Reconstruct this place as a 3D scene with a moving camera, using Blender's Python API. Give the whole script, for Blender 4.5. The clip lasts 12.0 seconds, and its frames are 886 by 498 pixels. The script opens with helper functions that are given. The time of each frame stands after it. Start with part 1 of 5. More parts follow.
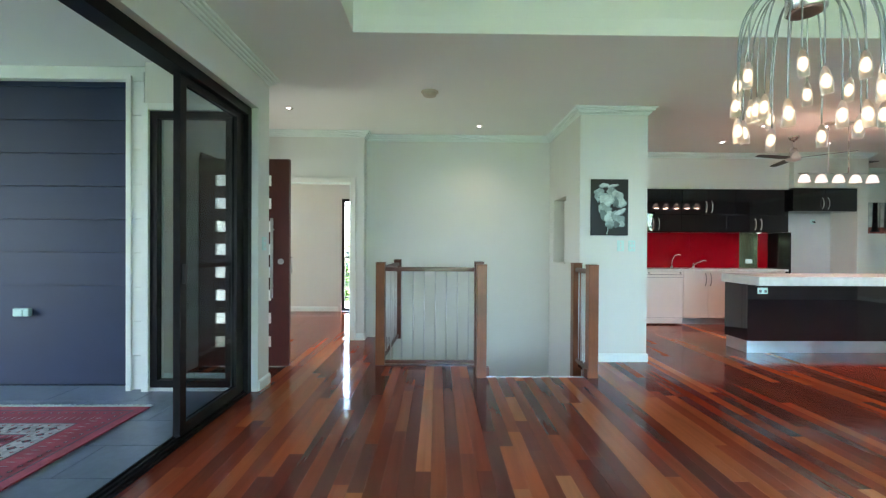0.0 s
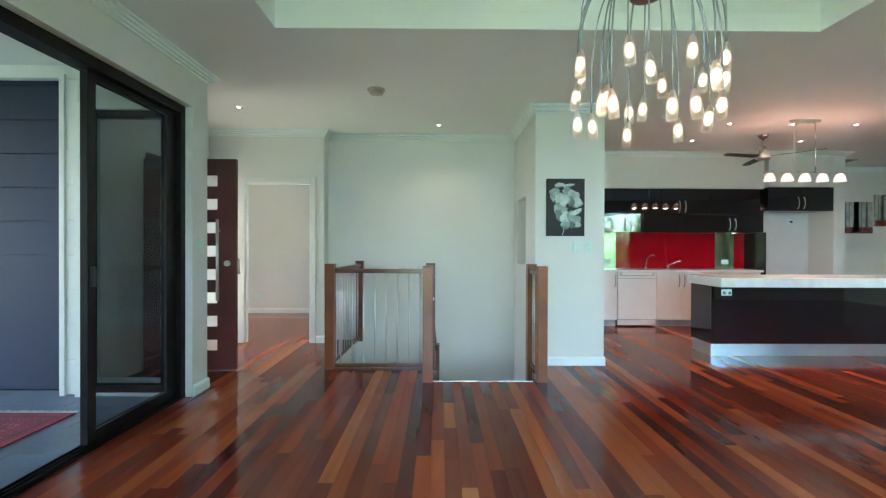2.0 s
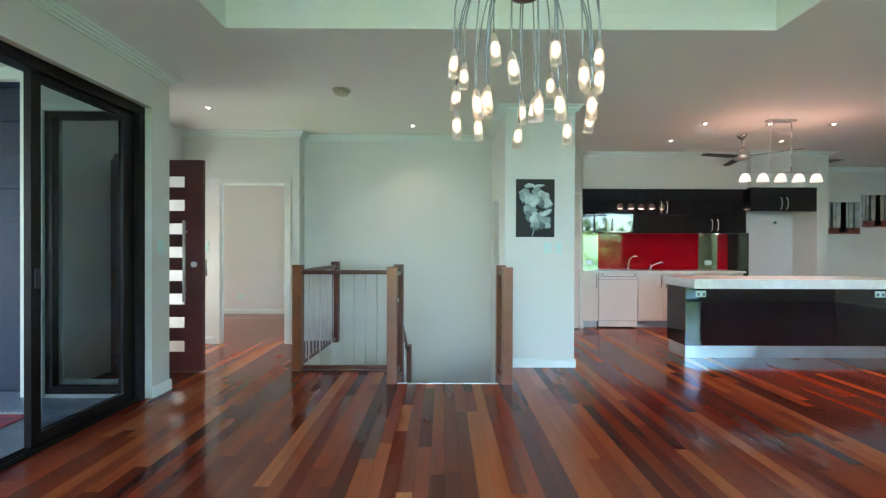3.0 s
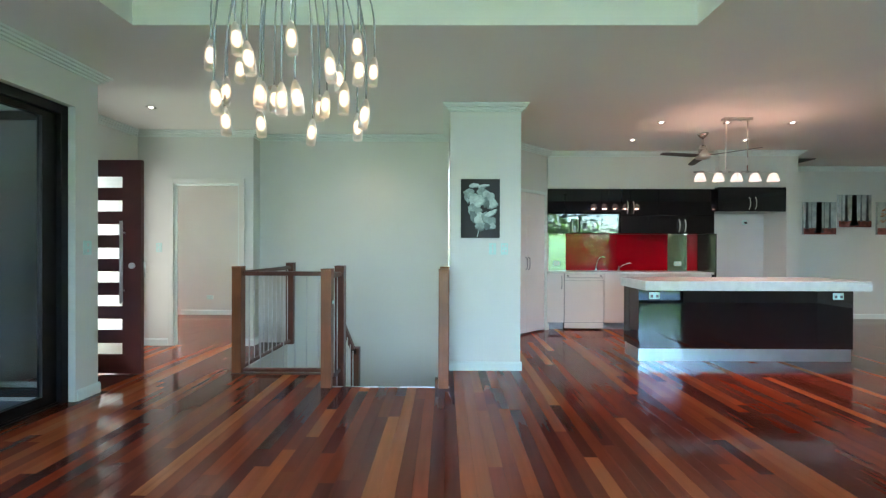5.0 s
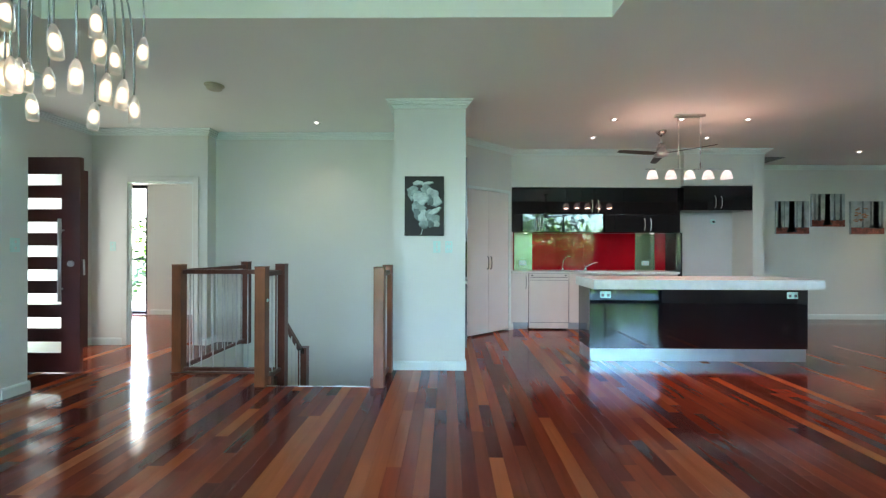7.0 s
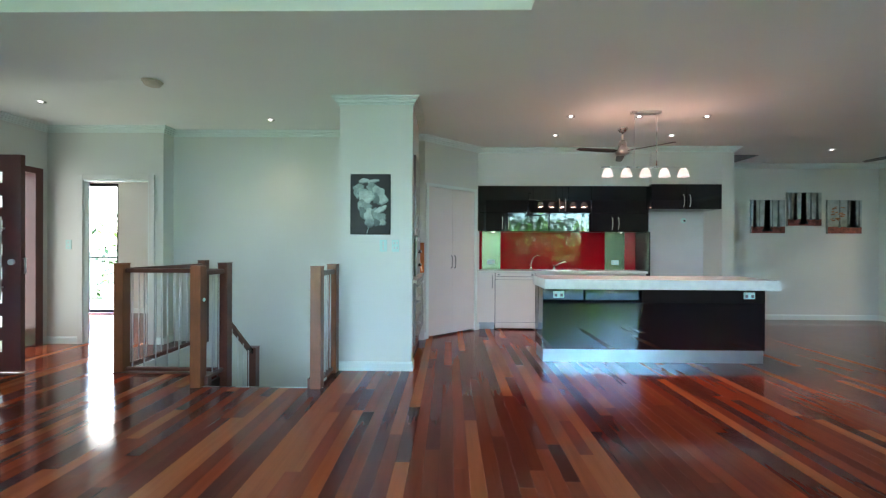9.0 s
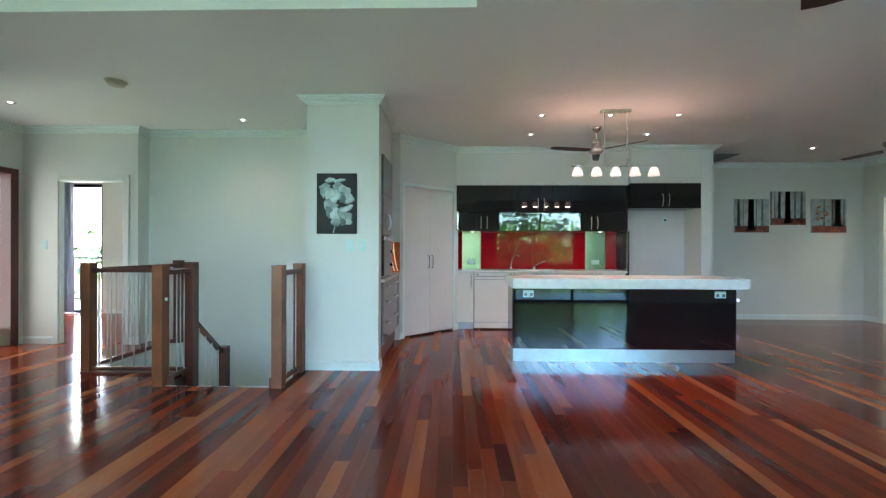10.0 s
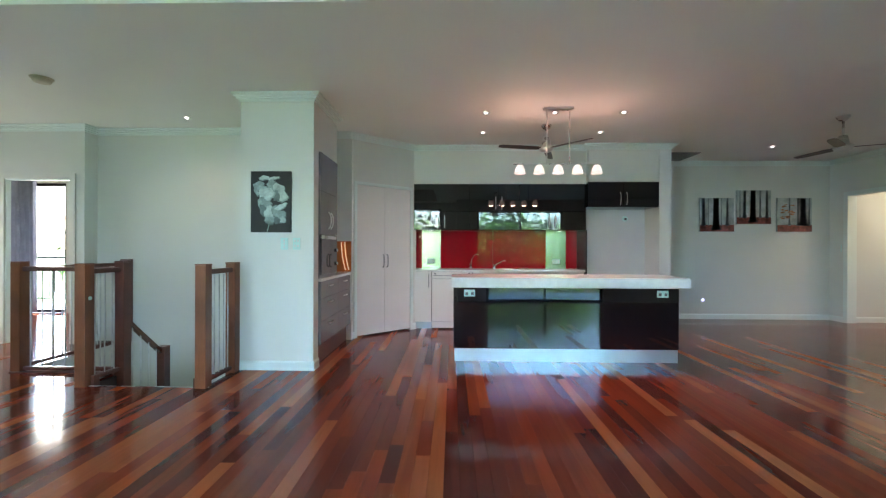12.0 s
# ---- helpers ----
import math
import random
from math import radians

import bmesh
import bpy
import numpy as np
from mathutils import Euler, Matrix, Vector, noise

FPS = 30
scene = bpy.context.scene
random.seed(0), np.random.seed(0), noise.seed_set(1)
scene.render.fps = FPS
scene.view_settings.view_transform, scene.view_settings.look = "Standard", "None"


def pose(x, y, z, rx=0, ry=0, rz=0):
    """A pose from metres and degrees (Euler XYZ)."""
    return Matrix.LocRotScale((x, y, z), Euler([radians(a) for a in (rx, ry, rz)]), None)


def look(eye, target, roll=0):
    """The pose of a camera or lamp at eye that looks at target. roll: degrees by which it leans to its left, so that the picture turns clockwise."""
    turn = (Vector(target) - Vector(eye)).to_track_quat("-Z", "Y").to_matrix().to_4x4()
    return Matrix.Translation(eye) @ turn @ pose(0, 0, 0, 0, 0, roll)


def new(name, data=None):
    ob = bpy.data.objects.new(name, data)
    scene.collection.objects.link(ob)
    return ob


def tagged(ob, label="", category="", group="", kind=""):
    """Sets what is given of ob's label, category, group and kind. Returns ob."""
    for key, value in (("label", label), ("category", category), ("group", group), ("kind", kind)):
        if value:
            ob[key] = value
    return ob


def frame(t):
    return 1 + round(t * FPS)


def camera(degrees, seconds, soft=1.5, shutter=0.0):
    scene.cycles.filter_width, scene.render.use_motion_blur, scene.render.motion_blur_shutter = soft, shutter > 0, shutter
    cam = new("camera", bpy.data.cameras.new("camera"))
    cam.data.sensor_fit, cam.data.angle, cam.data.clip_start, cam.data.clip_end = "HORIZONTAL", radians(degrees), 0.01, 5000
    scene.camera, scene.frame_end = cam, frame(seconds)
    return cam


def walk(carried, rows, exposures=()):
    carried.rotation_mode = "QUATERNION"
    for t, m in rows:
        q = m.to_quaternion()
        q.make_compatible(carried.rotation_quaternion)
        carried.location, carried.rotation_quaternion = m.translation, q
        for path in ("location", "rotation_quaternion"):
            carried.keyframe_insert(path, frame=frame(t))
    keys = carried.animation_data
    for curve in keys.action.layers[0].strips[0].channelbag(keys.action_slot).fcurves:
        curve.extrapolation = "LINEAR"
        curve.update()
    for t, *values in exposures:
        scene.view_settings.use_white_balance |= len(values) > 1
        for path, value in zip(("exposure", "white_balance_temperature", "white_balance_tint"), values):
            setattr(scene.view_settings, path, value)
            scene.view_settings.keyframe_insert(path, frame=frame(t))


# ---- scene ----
cam = camera(95.1, 12.0, soft=1.3)
PATH = [
    (0, (-0.106, 0.236, 1.218), (-0.08, 2.236, 1.206), 0.3),
    (0.5, (0.003, 0.26, 1.216), (0.026, 2.26, 1.204), 0.3),
    (1, (0.146, 0.286, 1.214), (0.165, 2.286, 1.205), 0.2),
    (1.5, (0.271, 0.304, 1.225), (0.288, 2.303, 1.214), 0.2),
    (2, (0.413, 0.319, 1.228), (0.428, 2.319, 1.218), 0.2),
    (2.5, (0.578, 0.332, 1.231), (0.587, 2.332, 1.221), 0.2),
    (3, (0.756, 0.339, 1.238), (0.759, 2.339, 1.229), 0.2),
    (5, (1.358, 0.408, 1.248), (1.346, 2.407, 1.24), 0.2),
    (5.5, (1.488, 0.424, 1.242), (1.474, 2.424, 1.236), 0.2),
    (6, (1.637, 0.44, 1.232), (1.622, 2.44, 1.227), 0.3),
    (6.5, (1.793, 0.453, 1.229), (1.775, 2.453, 1.225), 0.2),
    (7, (1.941, 0.459, 1.214), (1.919, 2.459, 1.214), 0.2),
    (9, (2.492, 0.529, 1.218), (2.458, 2.529, 1.212), 0.3),
    (9.5, (2.65, 0.539, 1.214), (2.612, 2.539, 1.208), 0.3),
    (10, (2.845, 0.545, 1.204), (2.799, 2.545, 1.202), 0.2),
    (10.5, (2.99, 0.552, 1.212), (2.943, 2.552, 1.207), 0.2),
    (11, (3.151, 0.563, 1.196), (3.099, 2.563, 1.195), 0.2),
    (11.5, (3.3, 0.584, 1.191), (3.252, 2.583, 1.189), 0.3),
    (12, (3.472, 0.601, 1.193), (3.426, 2.601, 1.191), 0.2),
]
EXPOSE = [(0, 4.90, 6750, 15), (6, 4.77, 6500, 13), (9.5, 4.72, 6300, 11), (12, 4.74, 6550, 15)]
walk(cam, [(t, look(e, g, r)) for t, e, g, r in PATH], EXPOSE)

# world and sun
world = bpy.data.worlds.new("sky")
scene.world = world
world.use_nodes = True
wn, wl = world.node_tree.nodes, world.node_tree.links
sky = wn.new("ShaderNodeTexSky")
sky.sky_type, sky.sun_disc = "NISHITA", False
sky.sun_elevation, sky.sun_rotation = radians(56), radians(20)
wn["Background"].inputs["Strength"].default_value = 0.15
wl.new(sky.outputs[0], wn["Background"].inputs["Color"])
sun_data = bpy.data.lights.new("sun", "SUN")
sun_data.energy, sun_data.angle, sun_data.color = 4.5, radians(0.5), (1.0, 0.95, 0.86)
sun = new("sun", sun_data)
sun.matrix_world = look((0, 0, 20), (-3.2, -9.0, 20 - 14))


def area(name, eye, target, w, h, watts, colour):
    d = bpy.data.lights.new(name, "AREA")
    d.shape, d.size, d.size_y, d.energy, d.color = "RECTANGLE", w, h, watts, colour
    ob = new(name, d)
    ob.matrix_world = look(eye, target)
    return ob


def spot(name, at, watts, colour, angle=70):
    d = bpy.data.lights.new(name, "SPOT")
    d.energy, d.color, d.shadow_soft_size, d.spot_size, d.spot_blend = watts, colour, 0.03, radians(angle), 0.8
    ob = new(name, d)
    ob.location = at
    return ob


# daylight through the wide window, and the lamps of the place
area("window_daylight", (0.9, -0.82, 1.35), (0.9, 2, 1.25), 2.8, 2.2, 0.9, (0.50, 1.0, 0.80))
area("bedroom_daylight", (-3.78, 7.785, 1.2), (-3.5, 5.5, 1.0), 0.42, 2.2, 1.5, (1.0, 0.97, 0.90))
area("patio_daylight", (-8.7, 1.4, 1.3), (-2.0, 2.2, 0.9), 3.6, 2.4, 1.8, (0.40, 0.68, 1.0))
area("entry_daylight", (-2.75, 4.88, 1.15), (-1.0, 4.95, 1.35), 0.85, 1.9, 0.65, (1.0, 1.0, 0.95))
area("passage_light", (11.0, 6.4, 2.66), (11.0, 6.4, 0.0), 0.5, 0.5, 1.15, (1.0, 0.84, 0.60))
for x in (4.22, 4.98):
    area("pendant_lamp", (x, 4.94, 2.16), (x, 4.94, 3.0), 0.16, 0.16, 0.07, (1.0, 0.56, 0.44))
for i in range(5):
    area("pendant_pool", (4.19 + 0.203 * i, 4.94, 1.99), (4.19 + 0.203 * i, 4.94, 0.0), 0.07, 0.07, 0.16, (1.0, 0.56, 0.44))
for x, y, w in ((0.394, 5.22, 0.60), (-1.716, 4.62, 0.30), (3.839, 5.10, 0.75), (5.35, 5.10, 0.55), (3.864, 5.86, 0.6), (5.369, 5.86, 0.4), (8.13, 6.62, 0.12)):
    spot("downlight_beam", (x, y, 2.685), w, (1.0, 0.86, 0.70), 110)
for x in (3.15, 5.08):
    spot("cabinet_light_beam", (x, 6.72, 1.45), 0.04, (1.0, 0.93, 0.80), 130)


# materials
def nodes_of(name):
    m = bpy.data.materials.new(name)
    m.use_nodes = True
    return m, m.node_tree.nodes, m.node_tree.links, m.node_tree.nodes["Principled BSDF"]


def mix_rgb(n, l, fac, a, b, mode="MIX"):
    x = n.new("ShaderNodeMix")
    x.data_type, x.blend_type = "RGBA", mode
    for sock, v in ((0, fac), (6, a), (7, b)):
        if hasattr(v, "is_linked"):
            l.new(v, x.inputs[sock])
        elif sock == 0:
            x.inputs[0].default_value = v
        else:
            x.inputs[sock].default_value = (*v, 1)
    return x.outputs[2]


def noise_of(n, l, scale, detail=4, stretch=(1, 1, 1)):
    tc, mp, nz = n.new("ShaderNodeTexCoord"), n.new("ShaderNodeMapping"), n.new("ShaderNodeTexNoise")
    mp.inputs["Scale"].default_value = stretch
    nz.inputs["Scale"].default_value, nz.inputs["Detail"].default_value = scale, detail
    l.new(tc.outputs["Object"], mp.inputs[0])
    l.new(mp.outputs[0], nz.inputs["Vector"])
    return nz.outputs["Fac"]


def ramp_of(n, l, fac, stops):
    r = n.new("ShaderNodeValToRGB")
    while len(r.color_ramp.elements) < len(stops):
        r.color_ramp.elements.new(0.5)
    for e, (p, c) in zip(r.color_ramp.elements, stops):
        e.position, e.color = p, (*c, 1)
    l.new(fac, r.inputs[0])
    return r.outputs[0]


def surface(name, colour, rough=0.5, metal=0.0, vary=0.06, scale=3.0, grain=60.0, bump=0.05, stretch=(1, 1, 1), coat=0.0, gloss_vary=0.08, spec=0.5):
    m, n, l, p = nodes_of(name)
    big, fine = noise_of(n, l, scale, 3), noise_of(n, l, grain, 5, stretch)
    dark = tuple(c * (1 - 2.2 * vary) for c in colour)
    light = tuple(min(1, c * (1 + 2.2 * vary)) for c in colour)
    c1 = ramp_of(n, l, big, ((0.3, dark), (0.7, light)))
    c2 = ramp_of(n, l, fine, ((0.3, (1 - 2 * vary,) * 3), (0.7, (1, 1, 1))))
    l.new(mix_rgb(n, l, 0.7, c1, c2, "MULTIPLY"), p.inputs["Base Color"])
    p.inputs["Metallic"].default_value = metal
    p.inputs["Specular IOR Level"].default_value = spec
    mr = n.new("ShaderNodeMapRange")
    mr.inputs["To Min"].default_value, mr.inputs["To Max"].default_value = max(0.0, rough - gloss_vary), min(1, rough + gloss_vary)
    l.new(big, mr.inputs["Value"])
    l.new(mr.outputs[0], p.inputs["Roughness"])
    p.inputs["Coat Weight"].default_value = coat
    p.inputs["Coat Roughness"].default_value = 0.06
    if bump:
        b = n.new("ShaderNodeBump")
        b.inputs["Strength"].default_value, b.inputs["Distance"].default_value = bump, 0.004
        l.new(fine, b.inputs["Height"])
        l.new(b.outputs[0], p.inputs["Normal"])
    return m


def glowing(name, colour, strength, base=(0.8, 0.8, 0.8)):
    m, n, l, p = nodes_of(name)
    p.inputs["Base Color"].default_value = (*base, 1)
    p.inputs["Emission Color"].default_value = (*colour, 1)
    p.inputs["Emission Strength"].default_value = strength
    p.inputs["Roughness"].default_value = 0.3
    return m


def glass(name, tint=(0.9, 0.95, 0.95), rough=0.0, ior=1.45):
    m, n, l, p = nodes_of(name)
    p.inputs["Base Color"].default_value = (*tint, 1)
    p.inputs["Transmission Weight"].default_value = 1.0
    p.inputs["Roughness"].default_value = rough
    p.inputs["IOR"].default_value = ior
    return m


def floorboards(name, per_island):
    m, n, l, p = nodes_of(name)
    if per_island:
        rnd = n.new("ShaderNodeNewGeometry").outputs["Random Per Island"]
    else:
        rnd = n.new("ShaderNodeObjectInfo").outputs["Random"]
    board = ramp_of(n, l, rnd, ((0.0, (0.085, 0.015, 0.011)), (0.20, (0.17, 0.026, 0.013)), (0.42, (0.28, 0.046, 0.017)),
                                (0.62, (0.115, 0.020, 0.014)), (0.80, (0.33, 0.066, 0.022)), (0.93, (0.38, 0.10, 0.035)), (1.0, (0.42, 0.15, 0.06))))
    tc, mp, off = n.new("ShaderNodeTexCoord"), n.new("ShaderNodeMapping"), n.new("ShaderNodeVectorMath")
    mp.inputs["Scale"].default_value = (16, 1.0, 1)
    off.operation = "SCALE"
    off.inputs[0].default_value = (31.7, 17.3, 9.1)
    l.new(rnd, off.inputs["Scale"])
    l.new(off.outputs[0], mp.inputs["Location"])
    geo = n.new("ShaderNodeNewGeometry")
    l.new(geo.outputs["Position"], mp.inputs[0])
    nz = n.new("ShaderNodeTexNoise")
    nz.inputs["Scale"].default_value, nz.inputs["Detail"].default_value, nz.inputs["Distortion"].default_value = 1.3, 7, 0.6
    l.new(mp.outputs[0], nz.inputs["Vector"])
    grain = ramp_of(n, l, nz.outputs["Fac"], ((0.25, (0.74, 0.70, 0.68)), (0.5, (0.98, 0.98, 0.98)), (0.75, (1.22, 1.18, 1.12))))
    l.new(mix_rgb(n, l, 0.75, board, grain, "MULTIPLY"), p.inputs["Base Color"])
    wide = noise_of(n, l, 1.4, 3)
    mr = n.new("ShaderNodeMapRange")
    mr.inputs["To Min"].default_value, mr.inputs["To Max"].default_value = 0.075, 0.155
    l.new(wide, mr.inputs["Value"])
    l.new(mr.outputs[0], p.inputs["Roughness"])
    wave = n.new("ShaderNodeTexNoise")
    wave.inputs["Scale"].default_value, wave.inputs["Detail"].default_value = 5.0, 2
    l.new(geo.outputs["Position"], wave.inputs["Vector"])
    b = n.new("ShaderNodeBump")
    b.inputs["Strength"].default_value, b.inputs["Distance"].default_value = 0.25, 0.004
    l.new(wave.outputs["Fac"], b.inputs["Height"])
    l.new(b.outputs[0], p.inputs["Normal"])
    p.inputs["Specular IOR Level"].default_value = 0.34
    return m


M_WALL = surface("wall_paint", (0.63, 0.64, 0.59), 0.55, vary=0.015, scale=0.8, grain=180, bump=0.04)
M_CEIL = surface("ceiling_paint", (0.77, 0.78, 0.74), 0.7, vary=0.015, scale=0.6, grain=160, bump=0.03)
M_TRIM = surface("trim_paint", (0.68, 0.75, 0.71), 0.32, vary=0.01, scale=2, grain=90, bump=0.02)
M_BOARD = floorboards("floorboard_wood", False)
M_BOARDS = floorboards("floorboard_wood_rest", True)
M_SLAB = surface("slab", (0.05, 0.03, 0.025), 0.8)
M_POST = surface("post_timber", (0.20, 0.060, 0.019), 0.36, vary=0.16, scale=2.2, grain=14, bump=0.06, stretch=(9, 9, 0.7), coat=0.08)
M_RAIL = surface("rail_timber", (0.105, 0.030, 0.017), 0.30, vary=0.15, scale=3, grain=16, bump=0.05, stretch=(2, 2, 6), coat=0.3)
M_DOOR = surface("door_timber", (0.085, 0.016, 0.012), 0.38, vary=0.12, scale=2, grain=20, bump=0.04, stretch=(7, 7, 0.6), coat=0.2)
M_STEEL = surface("brushed_steel", (0.62, 0.62, 0.60), 0.28, 1.0, vary=0.04, scale=6, grain=140, bump=0.02)
M_CHROME = surface("chrome", (0.75, 0.76, 0.77), 0.10, 1.0, vary=0.02, scale=8, grain=120, bump=0.0, gloss_vary=0.03)
M_ROD = surface("satin_steel", (0.60, 0.61, 0.60), 0.42, 0.55, vary=0.05, scale=8, grain=120, bump=0.0)
M_KICKDULL = surface("dull_kickboard", (0.40, 0.46, 0.52), 0.35, 0.3, vary=0.05, scale=6, grain=120, bump=0.0)
M_CREAM = surface("aged_cream_plastic", (0.50, 0.45, 0.34), 0.5, vary=0.04, scale=20, grain=120, bump=0.0)
M_ARM = surface("dull_chrome", (0.20, 0.21, 0.20), 0.45, 0.6, vary=0.03, scale=6, grain=90, bump=0.0)
M_KICK = surface("aluminium_kick", (0.76, 0.82, 0.84), 0.33, 1.0, vary=0.03, scale=4, grain=200, bump=0.02, stretch=(0.2, 1, 6))
M_ALU = surface("bronze_aluminium", (0.010, 0.009, 0.010), 0.40, vary=0.1, scale=5, grain=150, bump=0.03, spec=0.22)
M_BLACK = surface("black_gloss", (0.006, 0.006, 0.008), 0.025, vary=0.05, scale=2, grain=40, bump=0.0, gloss_vary=0.012, spec=0.8)
M_ISLAND = surface("black_mirror_gloss", (0.003, 0.003, 0.004), 0.02, vary=0.05, scale=2, grain=40, bump=0.0, coat=0.45, gloss_vary=0.008, spec=0.9)
M_GREY = surface("grey_gloss", (0.16, 0.16, 0.165), 0.12, vary=0.03, scale=2, grain=60, bump=0.0, gloss_vary=0.03)
M_WHITE = surface("white_laminate", (0.72, 0.68, 0.64), 0.25, vary=0.015, scale=2, grain=90, bump=0.01)
M_STONE = surface("benchtop_stone", (0.70, 0.71, 0.67), 0.16, vary=0.03, scale=14, grain=240, bump=0.01, gloss_vary=0.04)
M_RED = surface("red_glass", (0.30, 0.001, 0.007), 0.012, vary=0.05, scale=2, grain=30, bump=0.0, gloss_vary=0.006)
M_MIRROR = surface("silver_mirror", (0.37, 0.44, 0.29), 0.25, 1.0, vary=0.02, scale=2, grain=30, bump=0.0, gloss_vary=0.01)
M_PLASTIC = surface("white_plastic", (0.50, 0.72, 0.67), 0.35, vary=0.02, scale=20, grain=200, bump=0.0)
M_DARKPL = surface("dark_plastic", (0.03, 0.03, 0.035), 0.4, vary=0.05, scale=20, grain=200, bump=0.0)
M_CLAD = surface("charcoal_cladding", (0.008, 0.020, 0.056), 0.6, vary=0.06, scale=1.5, grain=60, bump=0.08, stretch=(0.5, 6, 6), spec=0.25)
M_WEATHER = surface("white_weatherboard", (0.70, 0.74, 0.70), 0.45, vary=0.02, scale=2, grain=80, bump=0.05)
M_TILE = surface("slate_tile", (0.17, 0.205, 0.26), 0.32, vary=0.10, scale=2.5, grain=30, bump=0.08)
M_GROUT = surface("grout", (0.46, 0.47, 0.47), 0.8)
M_GLASS = glass("clear_glass")
M_TINT = glass("tinted_glass", (0.38, 0.43, 0.46), ior=1.22)
# cyan of the daylight is put into the garden door glass
M_SKYTINT = glass("sky_tint_door_glass", (0.70, 0.95, 1.0))
M_FROST = glass("frosted_pane", (0.92, 1.0, 0.98), 0.6, 1.3)
M_BULB = glowing("bulb_glow", (1.0, 0.72, 0.46), 0.085, (0.30, 0.27, 0.25))
M_FROSTED = glass("frosted_glass", (0.97, 0.93, 0.89), 0.55, 1.25)
M_SHADE = glowing("pendant_glow", (1.0, 0.70, 0.60), 0.032)
M_DOWN = glowing("downlight_glow", (1.0, 0.93, 0.85), 0.3)
M_HUBBASE = surface("hub_underside", (0.16, 0.10, 0.09), 0.5, vary=0.05, scale=10, grain=90, bump=0.0)
# glow for the reflected streaks on the copper glass, not a lamp
M_STREAK = glowing("orange_streak_glow", (1.0, 0.42, 0.10), 0.04)
M_CURTAIN = surface("curtain_cloth", (0.34, 0.35, 0.40), 0.85, vary=0.06, scale=5, grain=240, bump=0.15)
M_BLADE = surface("fan_blade_timber", (0.045, 0.030, 0.024), 0.4, vary=0.12, scale=3, grain=30, bump=0.03, stretch=(5, 5, 1))
M_PETAL = surface("print_petals", (0.46, 0.57, 0.54), 0.5, vary=0.17, scale=10, grain=50, bump=0.0)
M_PETALMID = surface("print_petals_shaded", (0.25, 0.34, 0.32), 0.5, vary=0.2, scale=14, grain=60, bump=0.0)
M_PETALDARK = surface("print_petals_deep", (0.11, 0.16, 0.155), 0.5, vary=0.2, scale=14, grain=60, bump=0.0)
M_PRINT = surface("print_black", (0.007, 0.009, 0.009), 0.6, vary=0.1, scale=6, grain=60, bump=0.02)
M_COPPER = surface("copper_glass", (0.42, 0.13, 0.035), 0.12, vary=0.10, scale=4, grain=40, bump=0.0)


# building blocks
def box(bm, x0, x1, y0, y1, z0, z1, bevel=0.0):
    r = bmesh.ops.create_cube(bm, size=1)
    vs = r["verts"]
    for v in vs:
        v.co = Vector(((x0 + x1) / 2 + v.co.x * (x1 - x0), (y0 + y1) / 2 + v.co.y * (y1 - y0), (z0 + z1) / 2 + v.co.z * (z1 - z0)))
    if bevel:
        es = list({e for v in vs for e in v.link_edges})
        bmesh.ops.bevel(bm, geom=es, offset=bevel, segments=2, affect="EDGES", profile=0.6)
    return bm


def solid(x0, x1, y0, y1, z0, z1, bevel=0.0):
    return box(bmesh.new(), x0, x1, y0, y1, z0, z1, bevel)


def tube(bm, pts, r, seg=10, r_end=None):
    pts = [Vector(p) for p in pts]
    rings = []
    for i, p in enumerate(pts):
        d = (pts[min(i + 1, len(pts) - 1)] - pts[max(i - 1, 0)]).normalized()
        a = d.orthogonal().normalized() if i == 0 else (rings[-1][1] - d * rings[-1][1].dot(d)).normalized()
        b = d.cross(a)
        k = r if r_end is None else r + (r_end - r) * i / (len(pts) - 1)
        rings.append(([bm.verts.new(p + (a * math.cos(6.28319 * j / seg) + b * math.sin(6.28319 * j / seg)) * k) for j in range(seg)], a))
    for (q, _), (w, _) in zip(rings, rings[1:]):
        for j in range(seg):
            bm.faces.new((q[j], q[(j + 1) % seg], w[(j + 1) % seg], w[j])).smooth = True
    bm.faces.new(rings[0][0][::-1])
    bm.faces.new(rings[-1][0])
    return bm


def rod(p, q, r, seg=10):
    return tube(bmesh.new(), (p, q), r, seg)


def lathe(bm, x, y, profile, seg=24):
    rings = [[bm.verts.new((x + r * math.cos(6.28319 * j / seg), y + r * math.sin(6.28319 * j / seg), z)) for j in range(seg)] for r, z in profile]
    for q, w in zip(rings, rings[1:]):
        for j in range(seg):
            bm.faces.new((q[j], q[(j + 1) % seg], w[(j + 1) % seg], w[j])).smooth = True
    bm.faces.new(rings[0][::-1])
    bm.faces.new(rings[-1])
    return bm


def prism(bm, outline, z0, z1):
    lo = [bm.verts.new((x, y, z0)) for x, y in outline]
    hi = [bm.verts.new((x, y, z1)) for x, y in outline]
    for i in range(len(lo)):
        j = (i + 1) % len(lo)
        bm.faces.new((lo[i], lo[j], hi[j], hi[i]))
    bm.faces.new(lo[::-1])
    bm.faces.new(hi)
    return bm


def base_of(ob):
    at = Vector((0, 0, 0))
    while ob is not None:
        at += ob.location
        ob = ob.parent
    return at


def part(name, bm, material, parent=None, label=""):
    bmesh.ops.recalc_face_normals(bm, faces=bm.faces)
    if parent is not None:
        bmesh.ops.translate(bm, verts=bm.verts, vec=-base_of(parent))
    me = bpy.data.meshes.new(name)
    bm.to_mesh(me)
    bm.free()
    me.materials.append(material)
    ob = new(name, me)
    ob.parent = parent
    return tagged(ob, label)


